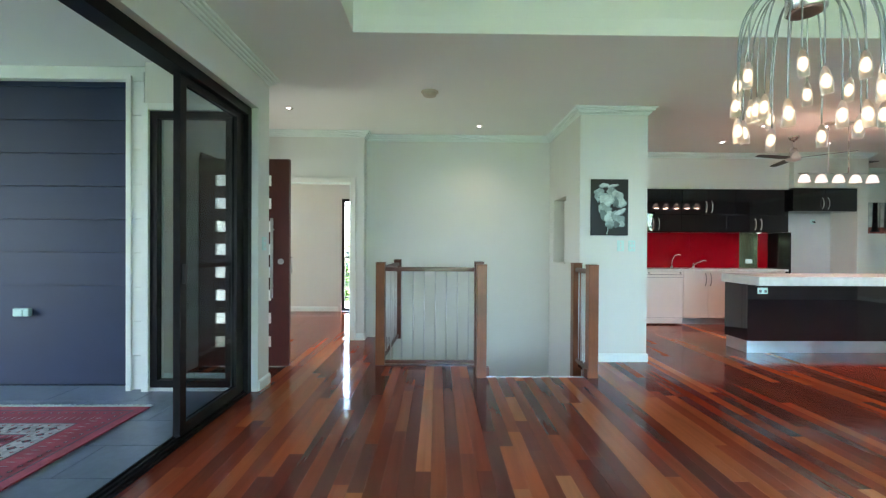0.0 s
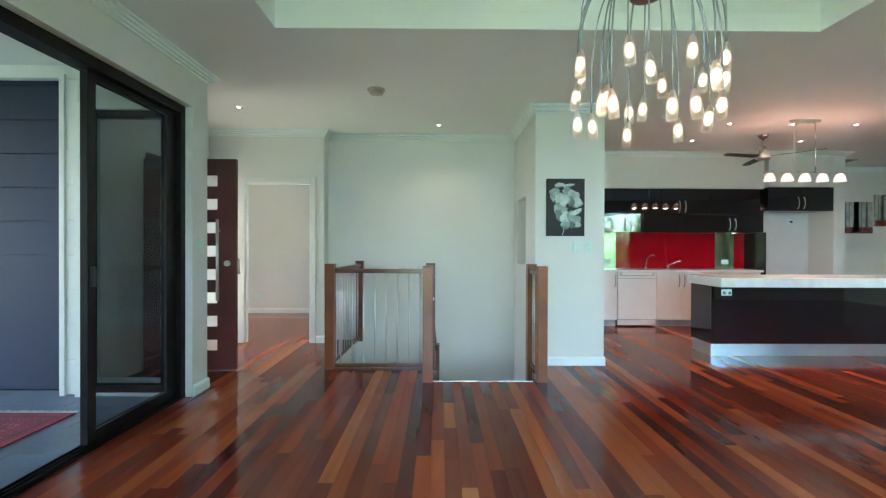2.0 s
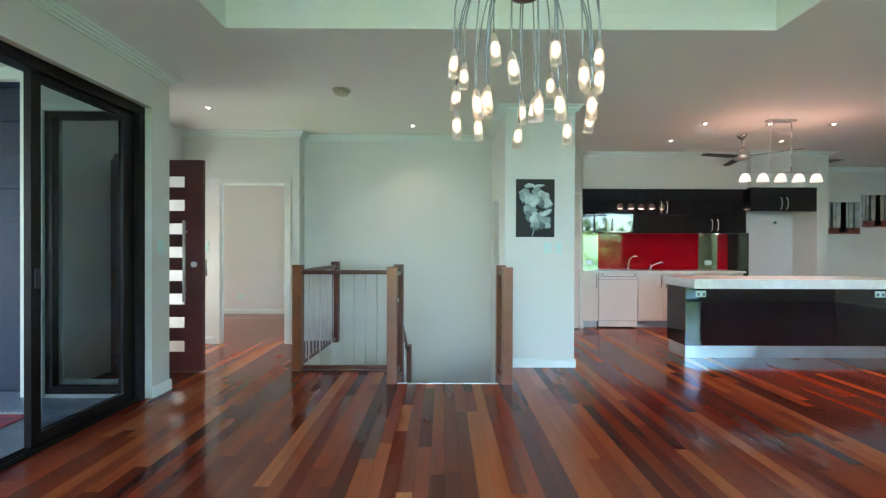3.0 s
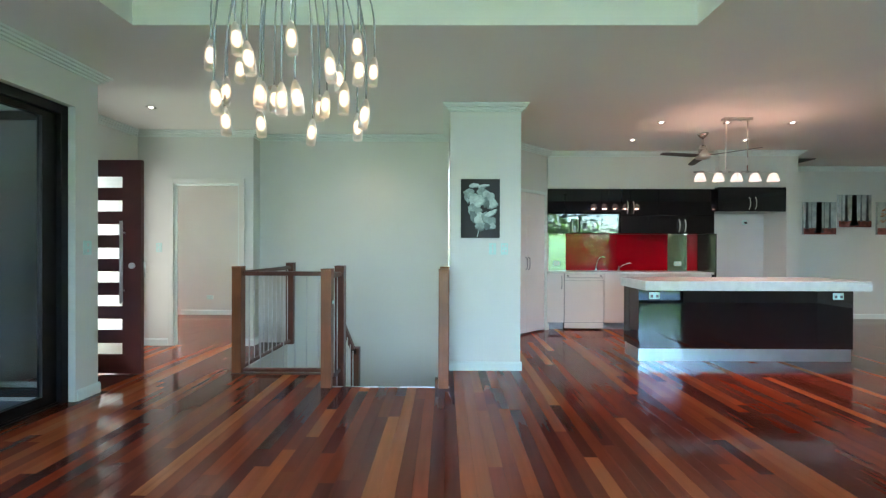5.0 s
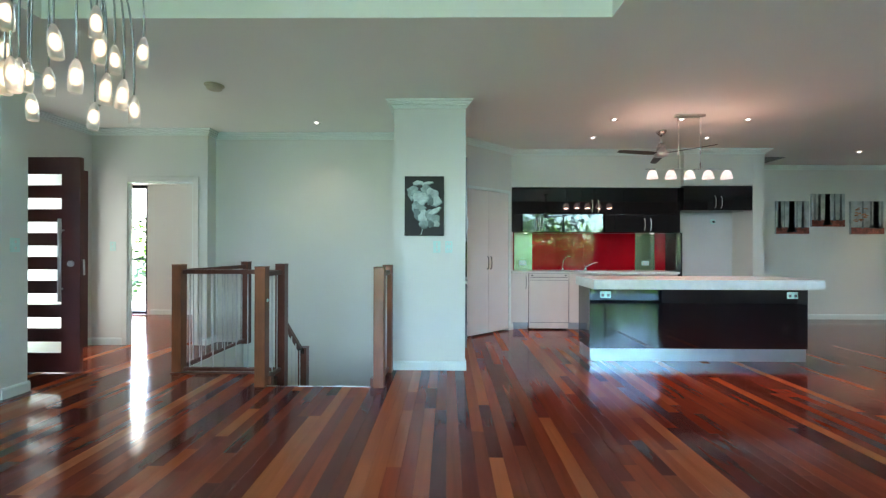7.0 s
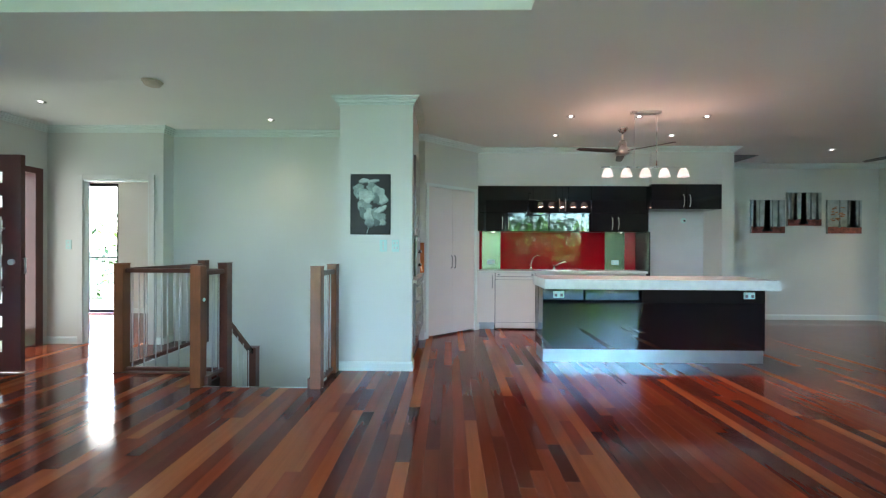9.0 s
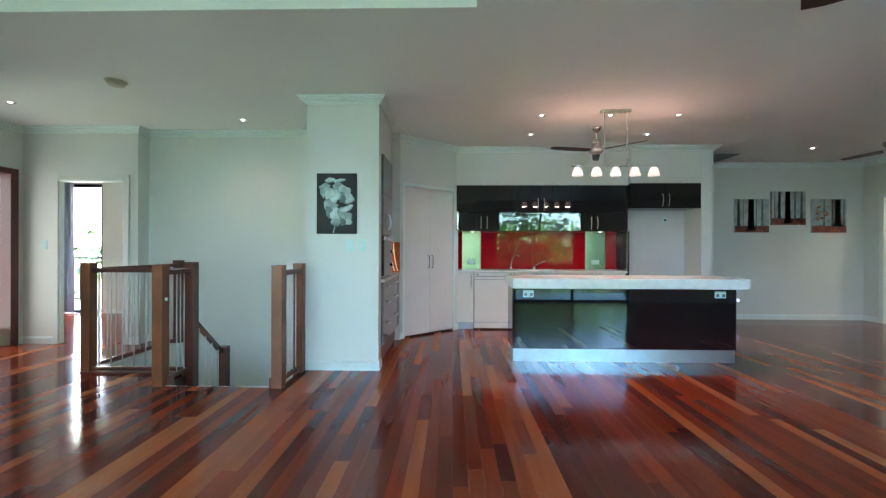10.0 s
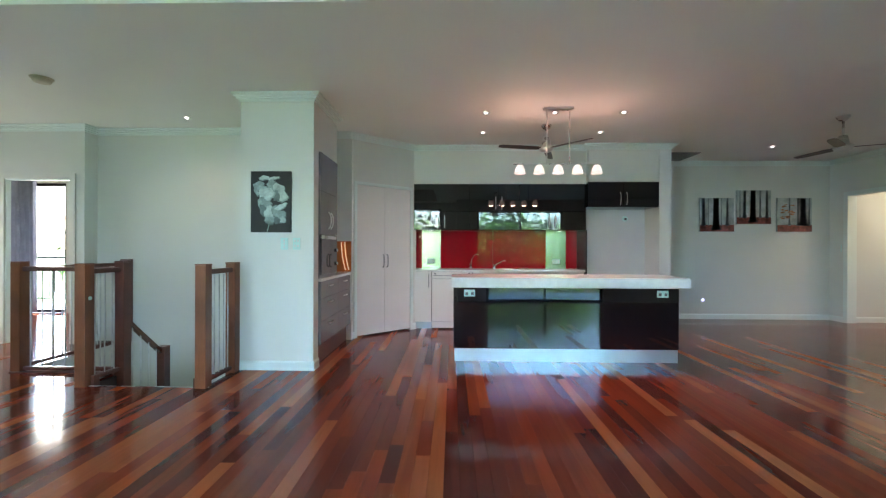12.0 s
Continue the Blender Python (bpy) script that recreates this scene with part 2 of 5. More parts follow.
def thing(name, at, label, category, group="", kind=""):
    ob = new(name)
    ob.location = at
    ob.empty_display_size = 0.1
    return tagged(ob, label, category, group, kind)


def fixed(name, bm, material, label, category):
    return tagged(part(name, bm, material), label, category, kind="structure")


def wall_run(bm, axis, a0, a1, b0, b1, z0, z1, holes=()):
    """A wall along x or y from a0 to a1, b0 to b1 thick, with holes (from, to, bottom, top)."""
    def put(s, e, lo, hi):
        if e - s > 1e-4 and hi - lo > 1e-4:
            if axis == "x":
                box(bm, s, e, b0, b1, lo, hi)
            else:
                box(bm, b0, b1, s, e, lo, hi)
    at = a0
    for s, e, lo, hi in sorted(holes):
        put(at, s, z0, z1)
        put(s, e, z0, lo)
        put(s, e, hi, z1)
        at = e
    put(at, a1, z0, z1)
    return bm


H = 2.70

# ---- shell of the house ----
fixed("wall_patio_side", wall_run(bmesh.new(), "y", -1.0, 3.84, -1.78, -1.60, 0, 3.2, [(-0.3, 3.63, 0, 2.36)]), M_WALL, "pale painted wall around the wide patio opening", "wall")
fixed("wall_entry_return", wall_run(bmesh.new(), "x", -2.60, -1.782, 3.72, 3.84, -0.05, 2.9, [(-2.56, -1.86, 0.0, 2.36)]), M_WALL, "pale painted return wall with a narrow window", "wall")
fixed("wall_entry", wall_run(bmesh.new(), "y", 3.842, 5.49, -2.62, -2.52, 0, 2.9, [(4.38, 5.40, 0, 2.10)]), M_WALL, "pale painted entry wall with the front doorway", "wall")
fixed("wall_hall_back", wall_run(bmesh.new(), "x", -2.62, -1.06, 5.49, 5.545, 0, 2.9, [(-2.06, -1.23, 0, 2.04)]), M_WALL, "pale painted hall wall with an open doorway", "wall")
bm = solid(-1.062, 1.40, 5.68, 5.80, -2.8, 2.9)
box(bm, -1.16, -1.062, 5.547, 5.80, -2.8, 2.9)
fixed("wall_stair_back", bm, M_WALL, "tall pale painted wall behind the stairwell", "wall")
fixed("wall_stair_left", solid(-0.80, -0.697, 4.46, 5.676, -2.8, -0.005), M_WALL, "pale painted lower wall of the stairwell", "wall")
bm = solid(-0.80, 0.27, 4.384, 4.455, -2.8, -0.02)
fixed("wall_stair_front", bm, M_WALL, "pale painted lower wall under the balustrade", "wall")
fixed("wall_stair_right", wall_run(bmesh.new(), "y", 4.66, 5.80, 1.402, 1.60, -2.8, 2.9, [(4.99, 5.50, 1.02, 1.82)]), M_WALL, "pale painted stair wall with a rectangular niche", "wall")
fixed("niche_back", solid(1.54, 1.598, 4.992, 5.498, 1.022, 1.818), M_WALL, "pale painted back of the wall niche", "niche")
fixed("wall_stair_lining", solid(1.392, 1.50, 4.06, 4.518, -2.8, -0.004), M_WALL, "pale painted lower wall beside the stair", "wall")
fixed("wall_column", solid(1.40, 2.12, 4.52, 4.66, -2.8, 2.9), M_WALL, "pale painted column wall between stair and kitchen", "wall")
fixed("wall_above_oven", solid(1.602, 2.12, 4.662, 5.30, 2.172, 2.9), M_WALL, "pale painted bulkhead over the oven tower", "wall")
fixed("wall_oven_recess", solid(1.602, 2.16, 5.86, 5.96, 0, 2.9), M_WALL, "pale painted wall beside the oven bench", "wall")

# angled pantry wall
PA, PB = Vector((2.13, 5.895)), Vector((2.93, 6.60))
PU = (PB - PA).normalized()
PN = Vector((PU.y, -PU.x))


def along(s, d):
    q = PA + PU * s + PN * d
    return (q.x, q.y)


def slab_along(bm, s0, s1, d0, d1, z0, z1):
    return prism(bm, [along(s0, d0), along(s1, d0), along(s1, d1), along(s0, d1)], z0, z1)


PL = (PB - PA).length
bm = bmesh.new()
slab_along(bm, 0, 0.095, -0.10, 0, 0, 2.9)
slab_along(bm, 0.965, PL, -0.10, 0, 0, 2.9)
slab_along(bm, 0.095, 0.965, -0.10, 0, 2.045, 2.9)
# unseen walls at the back, added to stop sky light under the doors
box(bm, 1.602, 2.778, 7.12, 7.24, 0, 2.9)
box(bm, 1.602, 1.70, 5.962, 7.12, 0, 2.9)
fixed("wall_pantry", bm, M_WALL, "pale painted angled wall around the corner pantry", "wall")

fixed("wall_kitchen", solid(2.90, 6.60, 6.94, 7.24, 0, 2.9), M_WALL, "pale painted kitchen back wall", "wall")
fixed("wall_kitchen_bulkhead", solid(2.902, 5.423, 6.552, 6.938, 2.146, 2.9), M_WALL, "pale painted bulkhead over the black wall cabinets", "bulkhead")
fixed("wall_fridge_bulkhead", solid(5.425, 6.430, 6.47, 6.938, 2.164, 2.9), M_WALL, "pale painted bulkhead over the fridge space", "bulkhead")
fixed("wall_fridge_side", solid(6.432, 6.60, 6.47, 6.938, 0, 2.9), M_WALL, "pale painted wall end beside the fridge space", "wall")
fixed("wall_pantry_return", solid(2.78, 2.898, 6.62, 7.24, 0, 2.9), M_WALL, "pale painted wall between pantry and kitchen", "wall")
bm = solid(6.48, 6.60, 7.242, 7.78, 0, 2.9)
box(bm, 6.60, 9.90, 7.66, 7.78, 0, 2.9)
fixed("wall_art", bm, M_WALL, "pale painted far wall hung with canvases", "wall")
fixed("wall_living_side", wall_run(bmesh.new(), "y", -0.1, 7.78, 9.902, 10.02, 0, 2.9, [(6.2, 7.34, 0, 2.08)]), M_WALL, "pale painted wall with an opening to a passage", "wall")
bm = wall_run(bmesh.new(), "x", -1.78, 3.6, -1.0, -0.88, 0, 3.2, [(-0.5, 3.1, 0.05, 2.5)])
fixed("wall_behind", bm, M_WALL, "pale painted wall with wide glazing", "wall")
bm = wall_run(bmesh.new(), "x", 3.6, 10.02, -0.12, 0.0, 0, 3.2, [(4.24, 6.85, 0, 2.36)])
box(bm, 3.6, 3.72, -1.0, -0.122, 0, 3.2)
fixed("wall_glass_doors", bm, M_WALL, "pale painted wall with glazed garden doors", "wall")
fixed("wall_cladding_back", solid(-8.85, -2.63, 3.951, 4.02, -0.3, 2.9), M_CLAD, "framing behind the charcoal cladding", "wall")
# unseen wall, added to cut the daylight that reaches the patio
fixed("wall_patio_light_block", solid(-9.0, -1.785, -1.25, -1.10, -3.0, 2.9), M_CLAD, "unseen charcoal wall added to dim the daylight on the patio", "wall")
# passage beyond the far opening
bm = solid(10.02, 13.0, 7.42, 7.52, 0, 2.9)
box(bm, 12.9, 13.0, 5.6, 7.42, 0, 2.9)
box(bm, 10.02, 13.0, 5.5, 5.6, 0, 2.9)
box(bm, 11.2, 11.3, 6.9, 7.42, 0, 2.9)
fixed("wall_passage", bm, M_WALL, "pale painted passage walls", "wall")
# bedroom beyond the hall
bm = wall_run(bmesh.new(), "x", -5.2, -0.8, 7.80, 7.92, 0, 2.9, [(-5.0, -3.54, 0, 2.36), (-1.90, -1.2, 0, 2.10)])
box(bm, -5.3, -5.2, 5.5, 7.92, 0, 2.9)
box(bm, -0.9, -0.8, 5.81, 7.80, 0, 2.9)
box(bm, -5.2, -2.622, 5.49, 5.60, 0, 2.9)
fixed("wall_bedroom", bm, M_WALL, "pale painted bedroom walls", "wall")

# ceiling with a raised tray
TX0, TX1, TY0, TY1, TZ = -0.70, 2.99, -0.45, 3.06, 3.08
bm = bmesh.new()
box(bm, -1.78, 13.0, TY1, 8.0, H, H + 0.12)
box(bm, -2.62, -1.78, 3.84, 8.0, H, H + 0.12)
box(bm, -5.3, -2.62, 3.96, 8.0, H, H + 0.12)
box(bm, -1.78, TX0, -1.0, TY1, H, H + 0.12)
box(bm, TX1, 10.02, -1.0, TY1, H, H + 0.12)
box(bm, TX0, TX1, -1.0, TY0, H, H + 0.12)
fixed("ceiling", bm, M_CEIL, "flat white painted plaster ceiling", "ceiling")
bm = bmesh.new()
box(bm, TX0 - 0.1, TX1 + 0.1, TY0 - 0.1, TY1 + 0.1, TZ, TZ + 0.1)
box(bm, TX0 - 0.1, TX1 + 0.1, TY1, TY1 + 0.1, H + 0.121, TZ)
box(bm, TX0 - 0.1, TX1 + 0.1, TY0 - 0.1, TY0, H + 0.121, TZ)
box(bm, TX0 - 0.1, TX0, TY0, TY1, H + 0.121, TZ)
box(bm, TX1, TX1 + 0.1, TY0, TY1, H + 0.121, TZ)
fixed("ceiling_tray", bm, M_CEIL, "raised white plaster tray in the ceiling", "ceiling")

# floor structure, with the stair void left open
bm = bmesh.new()
box(bm, -1.80, 3.6, -1.0, 4.02, -0.30, -0.022)
box(bm, 3.6, 13.0, -0.12, 4.02, -0.30, -0.022)
box(bm, -2.62, -0.802, 4.02, 7.92, -0.30, -0.022)
box(bm, -5.3, -2.62, 5.49, 7.92, -0.30, -0.022)
box(bm, -0.70, 0.30, 4.02, 4.38, -0.30, -0.022)
box(bm, 1.502, 13.0, 4.02, 7.92, -0.30, -0.022)
fixed("floor_slab", bm, M_SLAB, "dark structural floor under the boards", "floor")
fixed("floor_below", solid(-1.2, 1.7, 3.0, 5.9, -2.9, -2.8), M_WALL, "pale lower landing of the stairwell", "floor")


# cornice: a three-stepped cove run along a wall, on its room side
def cornice(bm, p, q, mitre0=0.0, mitre1=0.0):
    p, q = Vector(p), Vector(q)
    u = (q - p).normalized()
    nrm = Vector((u.y, -u.x))
    prof = [(0, -0.115), (0.014, -0.115), (0.018, -0.112), (0.018, -0.090), (0.040, -0.086), (0.044, -0.082), (0.044, -0.060), (0.068, -0.056), (0.072, -0.052), (0.072, -0.030), (0.096, -0.026), (0.100, -0.022), (0.100, 0.0), (0, 0.0)]
    prof = [(d * 0.72, h * 0.66) for d, h in prof]
    ends = []
    for at, s in ((p, mitre0), (q, mitre1)):
        ends.append([bm.verts.new((*(at + nrm * d + u * (s * d)), H + h - 0.002)) for d, h in prof])
    k = len(prof)
    for i in range(k):
        j = (i + 1) % k
        bm.faces.new((ends[0][i], ends[0][j], ends[1][j], ends[1][i]))
    bm.faces.new(ends[0])
    bm.faces.new(ends[1][::-1])
    return bm


def cornice_run(name, pts, closed=False):
    """Room on the right hand of the run."""
    bm = bmesh.new()
    pts = [Vector(p) for p in pts]
    us = [(b - a).normalized() for a, b in zip(pts, pts[1:])]
    for i, u in enumerate(us):
        m0 = m1 = 0.0
        nrm = Vector((u.y, -u.x))
        for k, which in ((i - 1, 0), (i + 1, 1)):
            if 0 <= k < len(us):
                w = us[k]
                wn = Vector((w.y, -w.x))
                mit = (nrm + wn)
                mit = mit / max(1e-6, mit.dot(nrm))
                s = mit.dot(u)
                if which == 0:
                    m0 = s
                else:
                    m1 = s
        cornice(bm, pts[i], pts[i + 1], m0, m1)
    return fixed(name, bm, M_TRIM, "white stepped plaster cornice", "cornice")


cornice_run("cornice_patio_side", [(-1.60, -0.8), (-1.60, 3.84), (-2.52, 3.84), (-2.52, 5.49), (-1.06, 5.49), (-1.06, 5.68), (1.40, 5.68), (1.40, 4.52), (2.12, 4.52), (2.12, 5.30)])
cornice_run("cornice_kitchen", [(1.60, 5.86), (2.14, 5.86), (2.93, 6.552), (5.425, 6.552), (5.425, 6.47), (6.60, 6.47), (6.60, 7.66), (9.90, 7.66), (9.90, 0.05)])

# skirtings
def skirt(bm, p, q, t=0.014, h=0.09):
    p, q = Vector(p), Vector(q)
    u = (q - p).normalized()
    nrm = Vector((u.y, -u.x))
    prof = [(0, 0), (t, 0), (t, h - 0.018), (t * 0.45, h - 0.004), (0.002, h), (0, h)]
    a = [bm.verts.new((*(p + nrm * d), z + 0.001)) for d, z in prof]
    b = [bm.verts.new((*(q + nrm * d), z + 0.001)) for d, z in prof]
    for i in range(len(prof)):
        j = (i + 1) % len(prof)
        bm.faces.new((a[i], a[j], b[j], b[i]))
    bm.faces.new(a)
    bm.faces.new(b[::-1])
    return bm


bm = bmesh.new()
for p, q in (((-1.60, 3.64), (-1.60, 3.853)), ((-1.587, 3.84), (-2.52, 3.84)), ((-2.52, 5.41), (-2.52, 5.49)), ((-2.52, 5.49), (-2.13, 5.49)),
             ((-1.16, 5.49), (-1.06, 5.49)), ((-1.06, 5.477), (-1.06, 5.68)), ((1.40, 4.52), (2.134, 4.52)), ((2.12, 4.507), (2.12, 4.66)),
             ((6.42, 6.47), (6.613, 6.47)), ((6.60, 6.457), (6.60, 7.66)), ((6.60, 7.66), (9.90, 7.66)), ((9.90, 7.66), (9.90, 7.40)), ((9.90, 6.14), (9.90, 0.02)),
             ((-5.2, 7.80), (-5.01, 7.80)), ((-3.48, 7.80), (-1.96, 7.80)), ((10.03, 7.42), (11.2, 7.42))):
    skirt(bm, p, q)
skirt(bm, along(0.0, 0), along(0.055, 0))
skirt(bm, along(1.005, 0), along(PL, 0))
fixed("baseboard", bm, M_TRIM, "white painted timber skirting boards", "skirting")


# architraves
def architrave(name, x0, x1, y, top, facing=-1, w=0.065, t=0.018):
    ya, yb = sorted((y, y + facing * t))
    bm = bmesh.new()
    box(bm, x0 - w, x0, ya, yb, 0.001, top + w, 0.004)
    box(bm, x1, x1 + w, ya, yb, 0.001, top + w, 0.004)
    box(bm, x0 + 0.0005, x1 - 0.0005, ya, yb, top, top + w, 0.004)
    return fixed(name, bm, M_WALL, "white painted timber door architrave", "architrave")


architrave("trim_bedroom_door", -2.06, -1.23, 5.49, 2.04)
bm = bmesh.new()
box(bm, -2.06, -2.05, 5.489, 5.547, 0.001, 2.04)
box(bm, -1.248, -1.23, 5.489, 5.547, 0.001, 2.04)
box(bm, -2.05, -1.248, 5.489, 5.547, 2.022, 2.04)
fixed("trim_bedroom_jamb", bm, M_TRIM, "white painted door lining", "door frame")
bm = bmesh.new()
for s0, s1, z0, z1 in ((0.055, 0.097, 0.001, 2.085), (0.963, 1.005, 0.001, 2.085), (0.097, 0.963, 2.045, 2.085)):
    slab_along(bm, s0, s1, -0.09, 0.014, z0, z1)
fixed("trim_pantry", bm, M_TRIM, "white painted pantry door frame", "door frame")
bm = bmesh.new()
box(bm, 9.885, 10.035, 7.330, 7.40, 0.001, 2.14, 0.003)
box(bm, 9.885, 10.035, 6.14, 6.210, 0.001, 2.14, 0.003)
box(bm, 9.885, 10.035, 6.211, 7.329, 2.072, 2.14, 0.003)
fixed("trim_passage", bm, M_TRIM, "white painted lining of the passage opening", "door frame")

# ---- pantry doors ----
pantry = thing("pantry_door", (*along(0.53, 0), 0), "pair of plain white flush pantry doors, shut", "door", kind="structure")
for s0, s1, hs in ((0.099, 0.5285, 0.50), (0.5315, 0.961, 0.565)):
    leaf = part("door_leaf", slab_along(bmesh.new(), s0, s1, -0.035, 0.0, 0.025, 2.042), M_WHITE, pantry)
    pts = [(*along(hs, 0.002), 0.93), (*along(hs, 0.03), 0.945), (*along(hs, 0.034), 1.02), (*along(hs, 0.03), 1.095), (*along(hs, 0.002), 1.11)]
    part("handle", tube(bmesh.new(), pts, 0.0065, 8), M_ARM, leaf, "curved steel bow handle")

# ---- front door, standing open ----
fd = thing("front_door", (-2.50, 4.34, 0), "dark red timber front door with frosted slots, standing open", "door", kind="structure")
bm = bmesh.new()
slots = [(z, z + 0.108) for z in (0.20, 0.435, 0.665, 0.895, 1.125, 1.355, 1.585, 1.815)]
wall_run(bm, "x", -2.50, -1.775, 4.32, 4.36, 0.012, 0.2)
for i, (lo, hi) in enumerate(slots):
    nxt = slots[i + 1][0] if i + 1 < len(slots) else 2.085
    box(bm, -2.50, -2.34, 4.32, 4.36, lo, hi)
    box(bm, -2.50, -1.775, 4.32, 4.36, hi, nxt)
box(bm, -1.775, -1.595, 4.32, 4.36, 0.012, 2.085)
part("door_slab", bm, M_DOOR, fd)
for lo, hi in slots:
    part("glass_slot", solid(-2.339, -1.776, 4.328, 4.352, lo + 0.001, hi - 0.001), M_FROST, fd, "frosted glass strip")
pull = part("pull_handle", rod((-1.752, 4.275, 0.70), (-1.752, 4.275, 1.49), 0.014, 12), M_ROD, fd, "long brushed steel pull bar")
for z in (0.82, 1.38):
    part("standoff", rod((-1.752, 4.276, z), (-1.752, 4.318, z), 0.008), M_STEEL, pull)
part("lock", rod((-1.675, 4.300, 1.06), (-1.675, 4.319, 1.06), 0.028, 20), M_ROD, fd, "round steel lock rosette")
part("lever", tube(bmesh.new(), ((-1.592, 4.34, 1.10), (-1.575, 4.34, 1.10), (-1.572, 4.34, 0.95)), 0.008), M_STEEL, fd)
bm = bmesh.new()
box(bm, -2.64, -2.50, 4.361, 4.378, 0.001, 2.10)
box(bm, -2.64, -2.50, 5.33, 5.42, 0.001, 2.16, 0.004)
box(bm, -2.64, -2.50, 4.378, 5.33, 2.09, 2.16)
fixed("door_frame_front", bm, M_DOOR, "dark red timber front door frame", "door frame")

# ---- patio sliding doors, stacked open ----
sl = thing("sliding_door", (-1.72, 3.2, 0), "dark bronze aluminium sliding patio doors stacked open", "door", kind="structure")
bm = bmesh.new()
box(bm, -1.775, -1.655, 3.567, 3.628, 0.0, 2.358, 0.003)
box(bm, -1.775, -1.655, -0.3, 3.566, 2.285, 2.358, 0.003)
box(bm, -1.775, -1.655, -0.298, -0.24, 0.0, 2.285, 0.003)
part("outer_frame", bm, M_ALU, sl)
bm = bmesh.new()
box(bm, -1.775, -1.66, -0.24, 3.565, -0.02, 0.012)
for x in (-1.75, -1.715, -1.68):
    box(bm, x - 0.004, x + 0.004, -0.24, 3.565, 0.012, 0.026)
part("track", bm, M_ALU, sl)
for x, y0, y1 in ((-1.715, 2.755, 3.566),):
    leaf = part("sash", wall_run(bmesh.new(), "y", y0, y1, x - 0.022, x + 0.022, 0.03, 2.28, [(y0 + 0.06, y1 - 0.11, 0.10, 2.235)]), M_ALU, sl)
    g = part("pane", solid(x - 0.004, x + 0.004, y0 + 0.059, y1 - 0.109, 0.099, 2.236), M_TINT, leaf, "tinted glass pane")
    g.visible_shadow = False
part("latch", solid(-1.692, -1.675, 2.77, 2.80, 0.98, 1.10, 0.004), M_DARKPL, sl)

# ---- windows ----
def glazed(name, x0, x1, y, z0, z1, mullions, label, depth=0.06, mat=None, fw=0.05):
    w = thing(name, ((x0 + x1) / 2, y, z0), label, "window", kind="structure")
    bm = bmesh.new()
    box(bm, x0, x0 + fw, y - depth / 2, y + depth / 2, z0, z1)
    box(bm, x1 - fw, x1, y - depth / 2, y + depth / 2, z0, z1)
    box(bm, x0 + fw, x1 - fw, y - depth / 2, y + depth / 2, z0, z0 + fw)
    box(bm, x0 + fw, x1 - fw, y - depth / 2, y + depth / 2, z1 - fw, z1)
    for m0, m1 in mullions:
        box(bm, m0, m1, y - depth / 2, y + depth / 2, z0 + fw, z1 - fw)
    part("window_frame", bm, M_ALU, w)
    at = x0 + fw
    for m0, m1 in list(mullions) + [(x1 - fw, x1)]:
        g = part("pane", solid(at - 0.001, m0 + 0.001, y - 0.003, y + 0.003, z0 + fw - 0.001, z1 - fw + 0.001), mat or M_GLASS, w)
        g.visible_shadow = False
        at = m1
    return w


glazed("window_garden_doors", 4.242, 6.848, -0.06, 0.002, 2.358, [(5.54, 5.58)], "tall dark-framed glazed garden doors", mat=M_SKYTINT)
glazed("window_behind", -0.498, 3.098, -0.94, 0.052, 2.498, [(1.25, 1.35)], "wide dark-framed window")
glazed("window_entry", -2.558, -1.862, 3.75, 0.002, 2.358, [], "narrow full-height dark-framed window", fw=0.06)
glazed("window_bedroom_door", -4.998, -3.542, 7.86, 0.002, 2.358, [(-4.30, -4.23)], "dark-framed glass balcony door")
glazed("window_bedroom", -1.898, -1.202, 7.86, 0.002, 2.098, [], "narrow dark-framed bedroom window")

# ---- stair and balustrades ----
PW = 0.046


def newel(x, y, z0, z1, label, tilt_mat=None):
    ob = thing("newel_post", (x, y, z0), label, "post", "stair newel posts")
    part("post", solid(x - PW, x + PW, y - PW, y + PW, z0, z1 - 0.012, 0.004), tilt_mat or M_POST, ob)
    part("cap", solid(x - PW - 0.002, x + PW + 0.002, y - PW - 0.002, y + PW + 0.002, z1 - 0.012, z1, 0.003), tilt_mat or M_POST, ob)
    return ob


newel(-0.69, 4.41, 0, 1.055, "square red timber newel post at the balustrade corner")
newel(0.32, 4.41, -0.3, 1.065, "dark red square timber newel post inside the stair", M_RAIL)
newel(0.305, 4.02, 0, 1.055, "square honey timber newel post with a round sensor")
newel(1.345, 4.02, 0, 1.055, "square honey timber newel post at the stair head")
newel(1.352, 4.47, -0.3, 1.055, "square honey timber newel post against the column")
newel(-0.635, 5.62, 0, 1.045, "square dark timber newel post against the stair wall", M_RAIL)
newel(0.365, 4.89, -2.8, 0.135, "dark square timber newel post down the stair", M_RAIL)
tagged(part("door_sensor", lathe(bmesh.new(), 0, 0, ((0.016, 0.0), (0.016, 0.006), (0.010, 0.010))), M_PLASTIC), "small round white magnetic stop on the newel post", "door stop")
stop = bpy.data.objects["door_sensor"]
stop.matrix_world = pose(0.352, 4.02, 0.755, 0, 90, 0)


